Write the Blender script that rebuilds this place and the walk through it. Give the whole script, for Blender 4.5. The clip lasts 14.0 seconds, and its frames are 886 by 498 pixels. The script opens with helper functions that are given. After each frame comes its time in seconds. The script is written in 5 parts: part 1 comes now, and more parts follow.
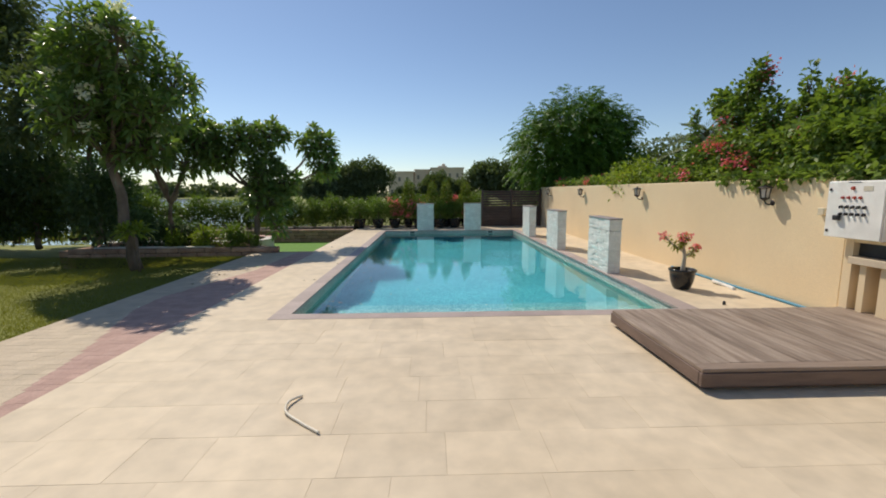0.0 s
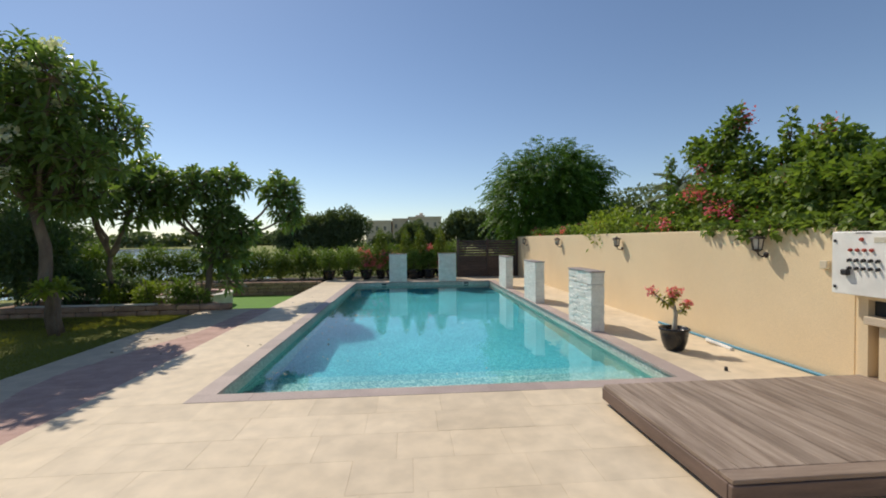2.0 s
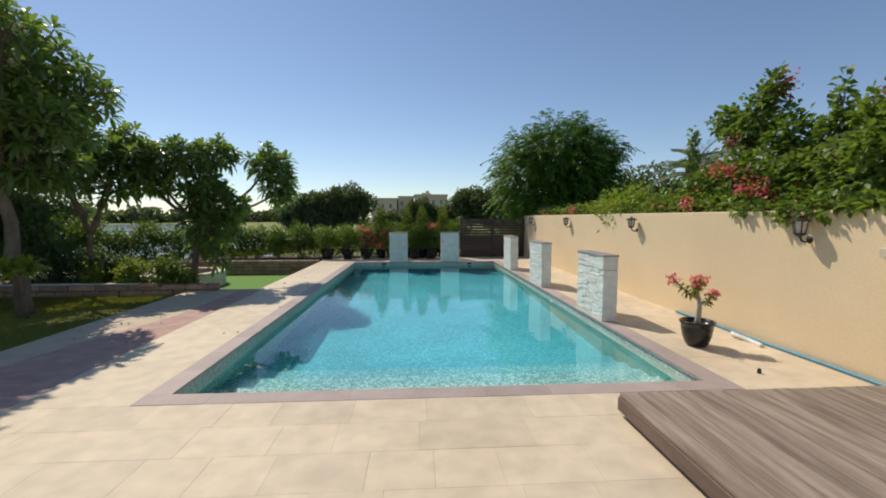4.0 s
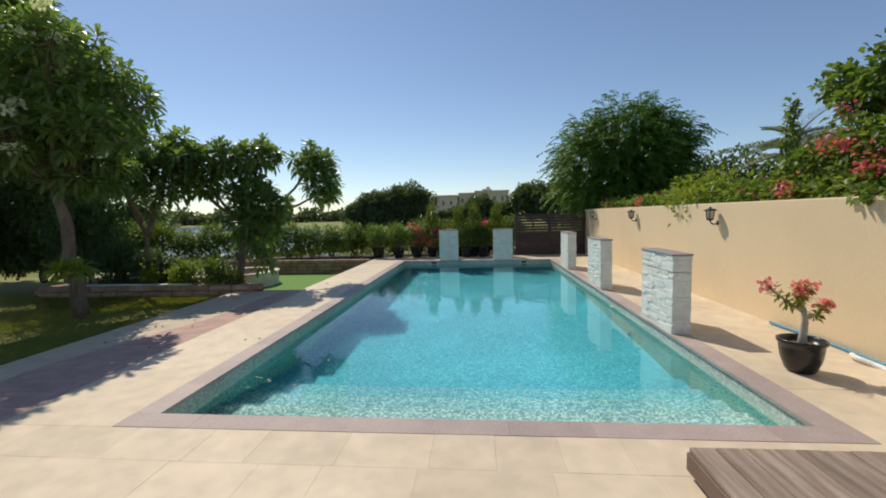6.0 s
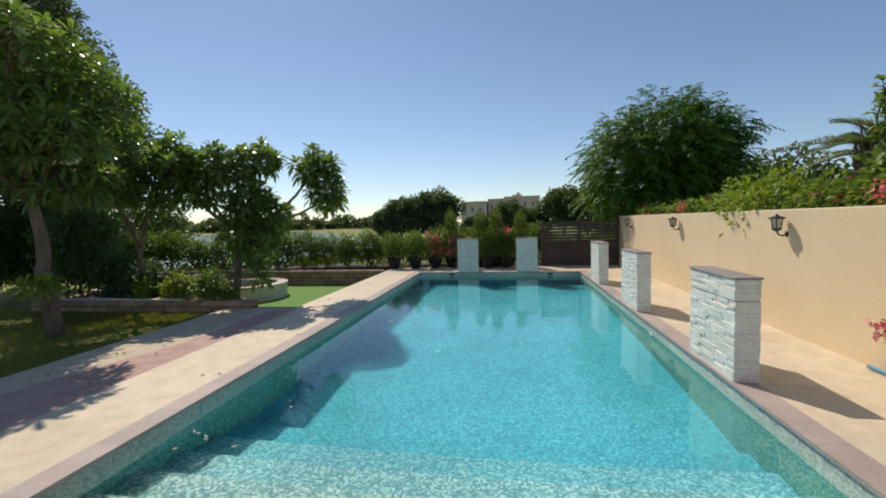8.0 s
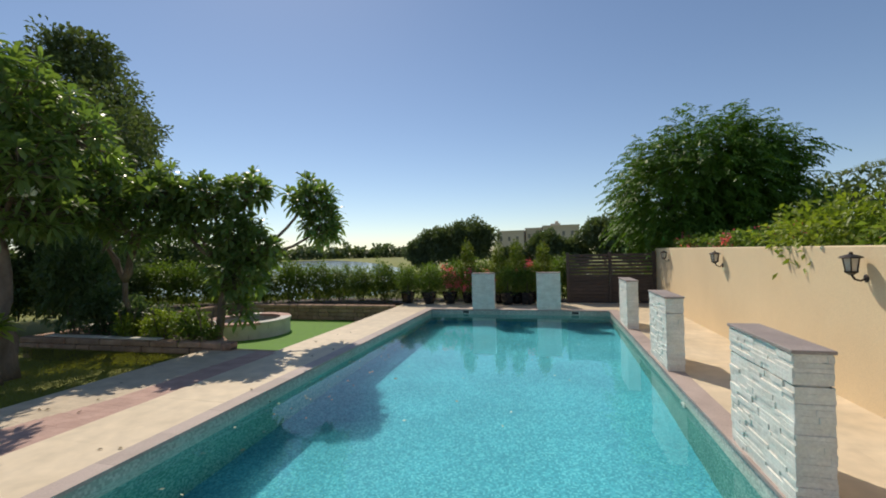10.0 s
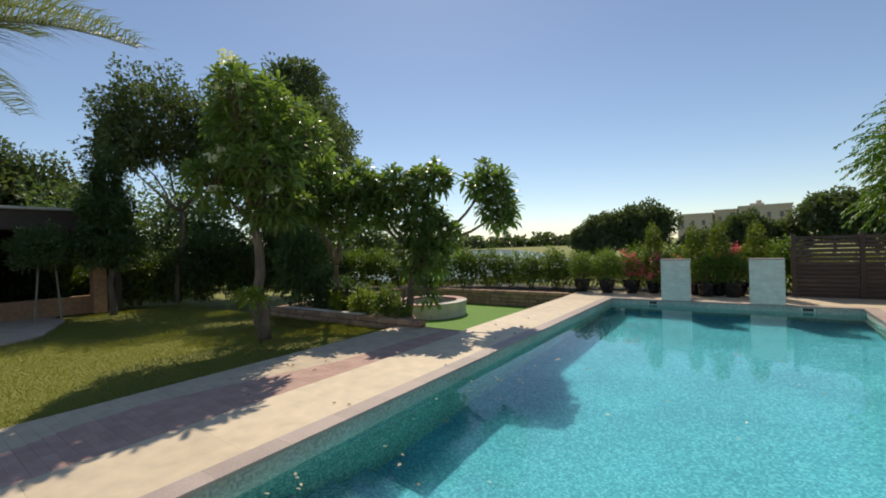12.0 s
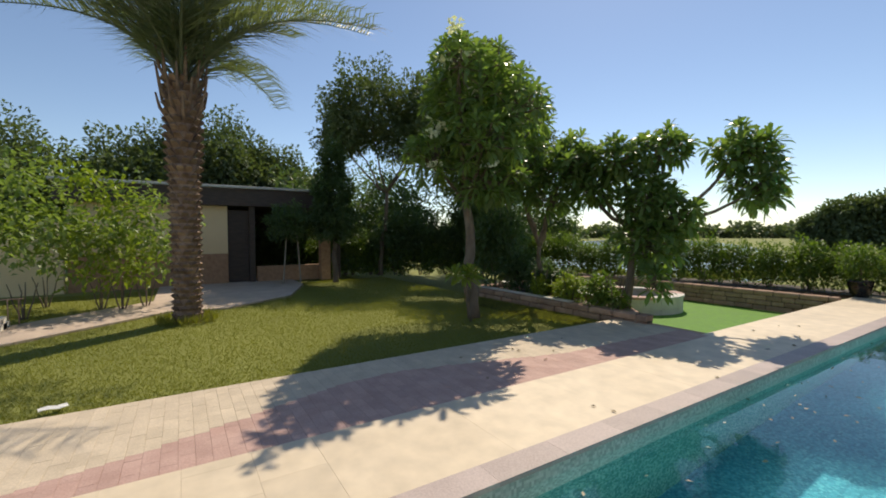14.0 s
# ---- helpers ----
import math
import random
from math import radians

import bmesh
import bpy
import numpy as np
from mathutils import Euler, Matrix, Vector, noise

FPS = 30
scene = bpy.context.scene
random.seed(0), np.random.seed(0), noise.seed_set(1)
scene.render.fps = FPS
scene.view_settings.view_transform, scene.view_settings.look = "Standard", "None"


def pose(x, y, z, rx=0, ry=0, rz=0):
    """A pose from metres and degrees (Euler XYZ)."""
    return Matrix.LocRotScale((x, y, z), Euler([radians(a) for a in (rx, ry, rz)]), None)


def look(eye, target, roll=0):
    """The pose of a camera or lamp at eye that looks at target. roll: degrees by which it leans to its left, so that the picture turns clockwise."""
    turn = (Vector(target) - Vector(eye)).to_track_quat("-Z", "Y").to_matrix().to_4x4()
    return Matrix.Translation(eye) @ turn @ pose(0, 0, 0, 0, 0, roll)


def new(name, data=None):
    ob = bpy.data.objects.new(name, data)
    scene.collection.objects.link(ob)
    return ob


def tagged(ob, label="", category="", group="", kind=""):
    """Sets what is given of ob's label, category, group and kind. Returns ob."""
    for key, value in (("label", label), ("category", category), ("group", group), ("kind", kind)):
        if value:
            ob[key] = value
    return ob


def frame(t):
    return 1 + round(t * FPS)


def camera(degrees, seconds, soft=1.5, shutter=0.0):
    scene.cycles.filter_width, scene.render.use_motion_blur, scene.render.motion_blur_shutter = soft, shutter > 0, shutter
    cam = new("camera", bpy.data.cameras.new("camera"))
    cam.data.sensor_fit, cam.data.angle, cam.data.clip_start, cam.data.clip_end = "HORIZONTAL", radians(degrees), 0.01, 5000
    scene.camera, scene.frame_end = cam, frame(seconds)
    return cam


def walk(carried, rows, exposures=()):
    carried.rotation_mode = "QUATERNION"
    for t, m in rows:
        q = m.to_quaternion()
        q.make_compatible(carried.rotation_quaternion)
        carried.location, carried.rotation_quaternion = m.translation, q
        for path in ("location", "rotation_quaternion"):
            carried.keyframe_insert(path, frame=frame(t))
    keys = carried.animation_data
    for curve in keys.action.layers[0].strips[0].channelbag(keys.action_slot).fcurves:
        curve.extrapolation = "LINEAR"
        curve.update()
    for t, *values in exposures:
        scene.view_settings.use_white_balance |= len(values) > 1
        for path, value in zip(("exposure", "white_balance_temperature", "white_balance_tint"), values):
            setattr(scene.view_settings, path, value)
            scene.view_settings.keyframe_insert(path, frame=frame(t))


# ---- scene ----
cam = camera(93.1, 14.0, soft=1.85)
PATH = [
    (0, (0.077, -0.084, 1.563), (0.131, 1.897, 1.29), -0.4),
    (0.5, (0.091, 0.082, 1.583), (0.144, 2.064, 1.321), -0.8),
    (1, (0.107, 0.264, 1.632), (0.243, 2.249, 1.434), -1.4),
    (1.5, (0.176, 0.405, 1.646), (0.353, 2.396, 1.567), -1.0),
    (2, (0.303, 0.669, 1.607), (0.46, 2.662, 1.562), -0.6),
    (2.5, (0.329, 0.848, 1.598), (0.496, 2.839, 1.503), -0.3),
    (3, (0.344, 1.032, 1.617), (0.511, 3.02, 1.482), -0.1),
    (5.5, (0.858, 1.822, 1.616), (0.781, 3.815, 1.461), -0.9),
    (6, (0.935, 2.06, 1.598), (0.76, 4.046, 1.438), -1.3),
    (6.5, (1.012, 2.301, 1.592), (0.77, 4.28, 1.429), -1.5),
    (7, (1.054, 2.569, 1.577), (0.77, 4.542, 1.412), -1.8),
    (7.5, (1.118, 2.855, 1.614), (0.814, 4.826, 1.459), -1.7),
    (10, (1.869, 4.346, 1.738), (1.366, 6.282, 1.753), -1.4),
    (10.5, (1.902, 4.496, 1.787), (1.296, 6.402, 1.807), -1.5),
    (11, (1.716, 4.537, 1.742), (0.961, 6.389, 1.754), -1.7),
    (11.5, (1.64, 4.49, 1.671), (0.67, 6.239, 1.673), -2.2),
    (12, (1.422, 4.394, 1.641), (0.244, 6.009, 1.626), -2.0),
    (12.5, (1.175, 4.362, 1.63), (-0.196, 5.817, 1.603), -1.7),
    (13, (0.854, 4.295, 1.589), (-0.66, 5.602, 1.555), -1.3),
    (13.5, (0.523, 4.255, 1.532), (-1.119, 5.396, 1.49), -0.5),
    (14, (0.239, 4.19, 1.541), (-1.457, 5.248, 1.473), -0.2),
]
EXPOSURES = [(0, 0.2, 6850, 11), (7.5, 0.18, 6850, 11), (10, 0.16, 7000, 11), (12, 0.26, 7200, 11), (14, 0.45, 7200, 11)]
walk(cam, [(t, look(eye, target, roll)) for t, eye, target, roll in PATH], EXPOSURES)

# ---- sky and sun ----
SUN_AZ, SUN_EL = 37.0, 50.0  # degrees left of +y, above the horizon
world = bpy.data.worlds.new("sky")
scene.world = world
world.use_nodes = True
wn = world.node_tree
sky = wn.nodes.new("ShaderNodeTexSky")
sky.sky_type, sky.sun_disc = "NISHITA", False
sky.sun_elevation, sky.sun_rotation = radians(SUN_EL), radians(-SUN_AZ)
sky.air_density, sky.dust_density, sky.ozone_density = 0.9, 0.16, 3.0
wn.links.new(sky.outputs[0], wn.nodes["Background"].inputs[0])
wn.nodes["Background"].inputs[1].default_value = 0.1
sun_data = bpy.data.lights.new("sun", "SUN")
sun_data.energy, sun_data.angle, sun_data.color = 2.95, radians(0.55), (1.0, 0.93, 0.82)
sun = new("sun", sun_data)
saz, sel = radians(SUN_AZ), radians(SUN_EL)
sun.matrix_world = look(Vector((-math.sin(saz) * math.cos(sel), math.cos(saz) * math.cos(sel), math.sin(sel))) * 40, (0, 0, 0))


# ---- materials ----
def material(name):
    m = bpy.data.materials.new(name)
    m.use_nodes = True
    return m, m.node_tree.nodes, m.node_tree.links, m.node_tree.nodes["Principled BSDF"]


def surf(name, a, b, scale=2.0, rough=0.7, bump=0.25, fine=60.0, metal=0.0, vary="", amount=0.25, stretch=(1, 1, 1), spec=0.5, dist=0.01):
    """A two-scale surface between colours a and b, in world metres; vary: 'object' or 'island' brightness."""
    m, n, l, p = material(name)
    geo = n.new("ShaderNodeNewGeometry")
    mp = n.new("ShaderNodeMapping")
    mp.inputs["Scale"].default_value = stretch
    l.new(geo.outputs["Position"], mp.inputs["Vector"])
    big, small = n.new("ShaderNodeTexNoise"), n.new("ShaderNodeTexNoise")
    big.inputs["Scale"].default_value, big.inputs["Detail"].default_value = scale, 5
    small.inputs["Scale"].default_value, small.inputs["Detail"].default_value = fine, 4
    l.new(mp.outputs[0], big.inputs["Vector"])
    l.new(mp.outputs[0], small.inputs["Vector"])
    mix = n.new("ShaderNodeMixRGB")
    mix.inputs[1].default_value, mix.inputs[2].default_value = (*a, 1), (*b, 1)
    ramp = n.new("ShaderNodeMapRange")
    ramp.inputs[1].default_value, ramp.inputs[2].default_value = 0.3, 0.7
    l.new(big.outputs[0], ramp.inputs[0])
    l.new(ramp.outputs[0], mix.inputs[0])
    hsv = n.new("ShaderNodeHueSaturation")
    l.new(mix.outputs[0], hsv.inputs["Color"])
    val = n.new("ShaderNodeMapRange")
    val.inputs[1].default_value, val.inputs[2].default_value = 0.3, 0.7
    val.inputs[3].default_value, val.inputs[4].default_value = 0.9, 1.1
    l.new(small.outputs[0], val.inputs[0])
    out = val.outputs[0]
    if vary:
        src = n.new("ShaderNodeObjectInfo").outputs["Random"] if vary == "object" else geo.outputs["Random Per Island"]
        vr = n.new("ShaderNodeMapRange")
        vr.inputs[3].default_value, vr.inputs[4].default_value = 1 - amount, 1 + amount
        l.new(src, vr.inputs[0])
        mul = n.new("ShaderNodeMath")
        mul.operation = "MULTIPLY"
        l.new(out, mul.inputs[0])
        l.new(vr.outputs[0], mul.inputs[1])
        out = mul.outputs[0]
    l.new(out, hsv.inputs["Value"])
    l.new(hsv.outputs[0], p.inputs["Base Color"])
    rr = n.new("ShaderNodeMapRange")
    rr.inputs[3].default_value, rr.inputs[4].default_value = max(rough - 0.1, 0.03), min(rough + 0.1, 1)
    l.new(big.outputs[0], rr.inputs[0])
    l.new(rr.outputs[0], p.inputs["Roughness"])
    p.inputs["Metallic"].default_value = metal
    p.inputs["Specular IOR Level"].default_value = spec
    if bump:
        bp = n.new("ShaderNodeBump")
        bp.inputs["Strength"].default_value, bp.inputs["Distance"].default_value = bump, dist
        l.new(small.outputs[0], bp.inputs["Height"])
        l.new(bp.outputs[0], p.inputs["Normal"])
    return m


def leaf(name, a, b, through_light=0.35, rough=0.45):
    """A leaf: colour varies leaf by leaf and in patches; some light passes through."""
    m, n, l, p = material(name)
    geo = n.new("ShaderNodeNewGeometry")
    noi = n.new("ShaderNodeTexNoise")
    noi.inputs["Scale"].default_value = 1.3
    l.new(geo.outputs["Position"], noi.inputs["Vector"])
    add = n.new("ShaderNodeMath")
    add.operation = "MULTIPLY_ADD"
    add.inputs[1].default_value = 0.6
    l.new(geo.outputs["Random Per Island"], add.inputs[0])
    sub = n.new("ShaderNodeMath")
    sub.operation = "SUBTRACT"
    sub.inputs[1].default_value = 0.3
    l.new(noi.outputs[0], sub.inputs[0])
    l.new(sub.outputs[0], add.inputs[2])
    mix = n.new("ShaderNodeMixRGB")
    mix.inputs[1].default_value, mix.inputs[2].default_value = (*a, 1), (*b, 1)
    l.new(add.outputs[0], mix.inputs[0])
    l.new(mix.outputs[0], p.inputs["Base Color"])
    p.inputs["Roughness"].default_value = rough
    p.inputs["Specular IOR Level"].default_value = 0.35
    tr = n.new("ShaderNodeBsdfTranslucent")
    warm = n.new("ShaderNodeMixRGB")
    warm.blend_type = "MULTIPLY"
    warm.inputs[0].default_value = 1
    warm.inputs[2].default_value = (1.3, 1.4, 0.5, 1)
    l.new(mix.outputs[0], warm.inputs[1])
    l.new(warm.outputs[0], tr.inputs[0])
    ms = n.new("ShaderNodeMixShader")
    ms.inputs[0].default_value = through_light
    l.new(p.outputs[0], ms.inputs[1])
    l.new(tr.outputs[0], ms.inputs[2])
    l.new(ms.outputs[0], n["Material Output"].inputs[0])
    return m


def mosaic(name, colours, size=0.02, rough=0.75):
    """Small glass tiles in random shades with pale grout."""
    m, n, l, p = material(name)
    geo = n.new("ShaderNodeNewGeometry")
    sc = n.new("ShaderNodeVectorMath")
    sc.operation = "SCALE"
    sc.inputs[3].default_value = 1 / size
    l.new(geo.outputs["Position"], sc.inputs[0])
    fl = n.new("ShaderNodeVectorMath")
    fl.operation = "FLOOR"
    off = n.new("ShaderNodeVectorMath")
    off.inputs[1].default_value = (0.37, 0.41, 0.43)
    l.new(sc.outputs[0], off.inputs[0])
    l.new(off.outputs[0], fl.inputs[0])
    wh = n.new("ShaderNodeTexWhiteNoise")
    l.new(fl.outputs[0], wh.inputs["Vector"])
    ramp = n.new("ShaderNodeValToRGB")
    ramp.color_ramp.interpolation = "CONSTANT"
    while len(ramp.color_ramp.elements) < len(colours):
        ramp.color_ramp.elements.new(0.5)
    for i, c in enumerate(colours):
        ramp.color_ramp.elements[i].position = i / len(colours)
        ramp.color_ramp.elements[i].color = (*c, 1)
    l.new(wh.outputs["Value"], ramp.inputs[0])
    big = n.new("ShaderNodeTexNoise")
    big.inputs["Scale"].default_value = 0.8
    l.new(geo.outputs["Position"], big.inputs["Vector"])
    vr = n.new("ShaderNodeMapRange")
    vr.inputs[1].default_value, vr.inputs[2].default_value, vr.inputs[3].default_value, vr.inputs[4].default_value = 0.3, 0.7, 0.88, 1.1
    l.new(big.outputs[0], vr.inputs[0])
    hsv = n.new("ShaderNodeHueSaturation")
    l.new(ramp.outputs[0], hsv.inputs["Color"])
    l.new(vr.outputs[0], hsv.inputs["Value"])
    l.new(hsv.outputs[0], p.inputs["Base Color"])
    p.inputs["Roughness"].default_value = rough
    p.inputs["Specular IOR Level"].default_value = 0.15
    return m


def water(name, tint, wave, strength, ior=1.33):
    m, n, l, p = material(name)
    p.inputs["Base Color"].default_value = (*tint, 1)
    p.inputs["Roughness"].default_value = 0.0
    p.inputs["IOR"].default_value = ior
    p.inputs["Transmission Weight"].default_value = 1
    geo = n.new("ShaderNodeNewGeometry")
    a, b = n.new("ShaderNodeTexNoise"), n.new("ShaderNodeTexNoise")
    a.inputs["Scale"].default_value, b.inputs["Scale"].default_value = wave, wave * 4.3
    s = n.new("ShaderNodeMath")
    s.operation = "MULTIPLY_ADD"
    s.inputs[1].default_value = 0.25
    for t in (a, b):
        l.new(geo.outputs["Position"], t.inputs["Vector"])
    l.new(b.outputs[0], s.inputs[0])
    l.new(a.outputs[0], s.inputs[2])
    bp = n.new("ShaderNodeBump")
    bp.inputs["Strength"].default_value, bp.inputs["Distance"].default_value = strength, 0.02
    l.new(s.outputs[0], bp.inputs["Height"])
    l.new(bp.outputs[0], p.inputs["Normal"])
    return m


TRAVERTINE = surf("travertine", (0.635, 0.515, 0.355), (0.735, 0.61, 0.44), 0.9, 0.62, 0.15, 5, vary="object", amount=0.055)
BEDDING = surf("bedding_mortar", (0.52, 0.42, 0.29), (0.62, 0.51, 0.37), 3, 0.9)
COPING = surf("mauve_sandstone", (0.40, 0.315, 0.28), (0.48, 0.385, 0.345), 3, 0.6, 0.3, 60, vary="object", amount=0.1)
STUCCO = surf("sand_stucco", (0.76, 0.595, 0.375), (0.82, 0.65, 0.415), 0.9, 0.85, 0.15, 130)
SPLIT = surf("white_split_stone", (0.77, 0.73, 0.65), (0.90, 0.87, 0.80), 7, 0.75, 0.5, 45, vary="object", amount=0.05)
CAP = surf("grey_mauve_cap", (0.32, 0.26, 0.24), (0.42, 0.35, 0.32), 4, 0.55, 0.2)
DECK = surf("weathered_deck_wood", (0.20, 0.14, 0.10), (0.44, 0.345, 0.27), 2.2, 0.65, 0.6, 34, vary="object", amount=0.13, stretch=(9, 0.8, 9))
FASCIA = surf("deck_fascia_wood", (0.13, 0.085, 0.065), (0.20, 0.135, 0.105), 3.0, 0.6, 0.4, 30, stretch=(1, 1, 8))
REDBRICK = surf("red_paver", (0.47, 0.29, 0.235), (0.57, 0.375, 0.31), 5, 0.8, 0.4, 80, vary="object", amount=0.08)
PALEBRICK = surf("pale_paver", (0.56, 0.455, 0.325), (0.67, 0.55, 0.40), 5, 0.8, 0.3, 80, vary="object", amount=0.06)
REDBRICKS = surf("red_pavers", (0.47, 0.29, 0.235), (0.57, 0.375, 0.31), 5, 0.8, 0.4, 80, vary="island", amount=0.08)
PALEBRICKS = surf("pale_pavers", (0.56, 0.455, 0.325), (0.67, 0.55, 0.40), 5, 0.8, 0.3, 80, vary="island", amount=0.06)
GROUND = surf("grassy_ground", (0.19, 0.205, 0.04), (0.25, 0.26, 0.06), 0.35, 0.95, 0.3, 25)
GRASS = leaf("grass_blades", (0.20, 0.205, 0.045), (0.28, 0.275, 0.065), 0.4, 0.6)
TURF = surf("artificial_turf", (0.08, 0.215, 0.008), (0.12, 0.29, 0.014), 8, 0.8, 0.6, 120)
SOIL = surf("planting_soil", (0.07, 0.05, 0.035), (0.13, 0.10, 0.07), 5, 0.95, 0.6, 30)
BARK = surf("grey_bark", (0.10, 0.075, 0.055), (0.22, 0.17, 0.125), 6, 0.9, 0.7, 35, stretch=(1, 1, 0.4))
PALMBARK = surf("palm_bark", (0.14, 0.085, 0.06), (0.30, 0.21, 0.15), 6, 0.9, 0.7, 35, vary="island", amount=0.3)
# Tiles go from pale to blue, carrying the deep water's absorption in their colour.
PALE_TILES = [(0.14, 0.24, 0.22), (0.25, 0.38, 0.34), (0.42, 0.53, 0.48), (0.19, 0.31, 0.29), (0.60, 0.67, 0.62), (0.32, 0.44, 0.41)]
DEEP_WATER_TILES = [(0.038, 0.26, 0.335), (0.052, 0.33, 0.42), (0.07, 0.39, 0.485), (0.042, 0.29, 0.375), (0.105, 0.45, 0.535), (0.06, 0.35, 0.45)]
DEPTH_TINTS = [[tuple(p + (q - p) * k / 4 for p, q in zip(c, d)) for c, d in zip(PALE_TILES, DEEP_WATER_TILES)] for k in range(5)]
MOSAIC = mosaic("pool_mosaic_depth_tint", DEPTH_TINTS[4])
WALLMOSAIC = mosaic("wall_mosaic", [(0.05, 0.24, 0.22), (0.10, 0.33, 0.30), (0.17, 0.42, 0.38), (0.07, 0.28, 0.26), (0.24, 0.48, 0.44), (0.12, 0.36, 0.33)])
STEPMOSAIC = [mosaic("step_mosaic_depth_tint", DEPTH_TINTS[k]) for k in range(4)] + [MOSAIC]
WATERLINE = mosaic("waterline_mosaic", [(0.36, 0.40, 0.36), (0.46, 0.50, 0.45), (0.53, 0.57, 0.51), (0.40, 0.45, 0.41), (0.58, 0.61, 0.56)], 0.022)
WATER = water("pool_water", (0.80, 0.97, 0.98), 2.2, 0.15)
LAKEWATER = surf("lake_water", (0.20, 0.26, 0.28), (0.25, 0.31, 0.33), 0.05, 0.13, 0.03, 0.8, spec=0.8, dist=0.05)
PLUMERIA = leaf("frangipani_leaf", (0.10, 0.17, 0.06), (0.22, 0.30, 0.11), 0.5, 0.28)
FINELEAF = leaf("fine_leaf", (0.05, 0.125, 0.02), (0.15, 0.27, 0.04), 0.28)
DARKLEAF = leaf("dark_leaf", (0.07, 0.12, 0.06), (0.14, 0.20, 0.095), 0.4)
HEDGELEAF = leaf("hedge_leaf", (0.08, 0.14, 0.03), (0.19, 0.27, 0.06), 0.4)
LIMELEAF = leaf("lime_leaf", (0.15, 0.22, 0.03), (0.32, 0.38, 0.07), 0.4)
VINELEAF = leaf("vine_leaf", (0.075, 0.135, 0.035), (0.25, 0.33, 0.085), 0.4)
FARLEAF = leaf("far_leaf", (0.09, 0.13, 0.065), (0.16, 0.20, 0.10), 0.3, 0.7)
PALMLEAF = leaf("date_palm_leaf", (0.12, 0.15, 0.10), (0.22, 0.25, 0.17), 0.4, 0.5)
PINK = leaf("pink_bract", (0.68, 0.06, 0.17), (0.85, 0.26, 0.32), 0.35)
WHITEPETAL = leaf("white_petal", (0.75, 0.75, 0.68), (0.85, 0.85, 0.80), 0.3)
VILLA = surf("villa_render", (0.60, 0.50, 0.38), (0.68, 0.57, 0.44), 0.3, 0.9, 0)
BLACKPOT = surf("black_glazed_pot", (0.010, 0.010, 0.011), (0.022, 0.021, 0.02), 6, 0.22, 0.1)
STONE = surf("brown_garden_stone", (0.33, 0.19, 0.125), (0.48, 0.32, 0.22), 5, 0.9, 0.7, 30, vary="object", amount=0.2)
WHITESTONE = surf("pale_ring_stone", (0.62, 0.58, 0.50), (0.74, 0.70, 0.62), 4, 0.85, 0.4, 60, vary="object", amount=0.06)
PINKCAP = surf("pink_cap_stone", (0.50, 0.30, 0.24), (0.60, 0.38, 0.31), 4, 0.8, 0.4)
DARKWOOD = surf("dark_gate_wood", (0.045, 0.032, 0.028), (0.085, 0.06, 0.05), 4, 0.6, 0.4, 40, vary="object", amount=0.2, stretch=(1, 1, 6))
WHITEMETAL = surf("white_enamel", (0.83, 0.81, 0.75), (0.86, 0.84, 0.78), 2, 0.4, 0.0, 4)
PANEGLASS = surf("far_window_glass", (0.16, 0.15, 0.13), (0.24, 0.22, 0.19), 1, 0.3, 0.0)
DARKMETAL = surf("black_iron", (0.02, 0.016, 0.014), (0.05, 0.04, 0.035), 8, 0.5, 0.3, 80, metal=0.4)
DARK = surf("dark_plastic", (0.02, 0.02, 0.022), (0.04, 0.04, 0.04), 8, 0.5, 0.1)
REDPLASTIC = surf("red_indicator", (0.35, 0.05, 0.03), (0.45, 0.07, 0.04), 8, 0.4, 0)
BLUEHOSE = surf("blue_hose_plastic", (0.06, 0.24, 0.36), (0.09, 0.30, 0.42), 8, 0.4, 0.2)
WHITEPLASTIC = surf("white_plastic", (0.75, 0.73, 0.68), (0.82, 0.80, 0.75), 8, 0.4, 0.1)
LAMPGLASS = surf("frosted_lamp_glass", (0.55, 0.52, 0.45), (0.62, 0.58, 0.50), 8, 0.25, 0.05)


# ---- builders ----
def link(name, mesh, mat, parent=None):
    ob = new(name, mesh)
    if mat and not mesh.materials:
        mesh.materials.append(mat)
    ob.parent = parent
    return ob


def part(name, bm, mat, parent=None, label="", smooth=False):
    me = bpy.data.meshes.new(name)
    bm.to_mesh(me)
    bm.free()
    if smooth:
        for f in me.polygons:
            f.use_smooth = True
    ob = link(name, me, mat, parent)
    return tagged(ob, label) if label else ob


def block(x0, x1, y0, y1, z0, z1, bevel=0.0, bm=None):
    bm = bm or bmesh.new()
    m = Matrix.Translation(((x0 + x1) / 2, (y0 + y1) / 2, (z0 + z1) / 2)) @ Matrix.Diagonal((x1 - x0, y1 - y0, z1 - z0, 1))
    r = bmesh.ops.create_cube(bm, size=1, matrix=m)
    if bevel:
        es = list({e for v in r["verts"] for e in v.link_edges})
        bmesh.ops.bevel(bm, geom=es, offset=bevel, segments=1, affect="EDGES")
    return bm


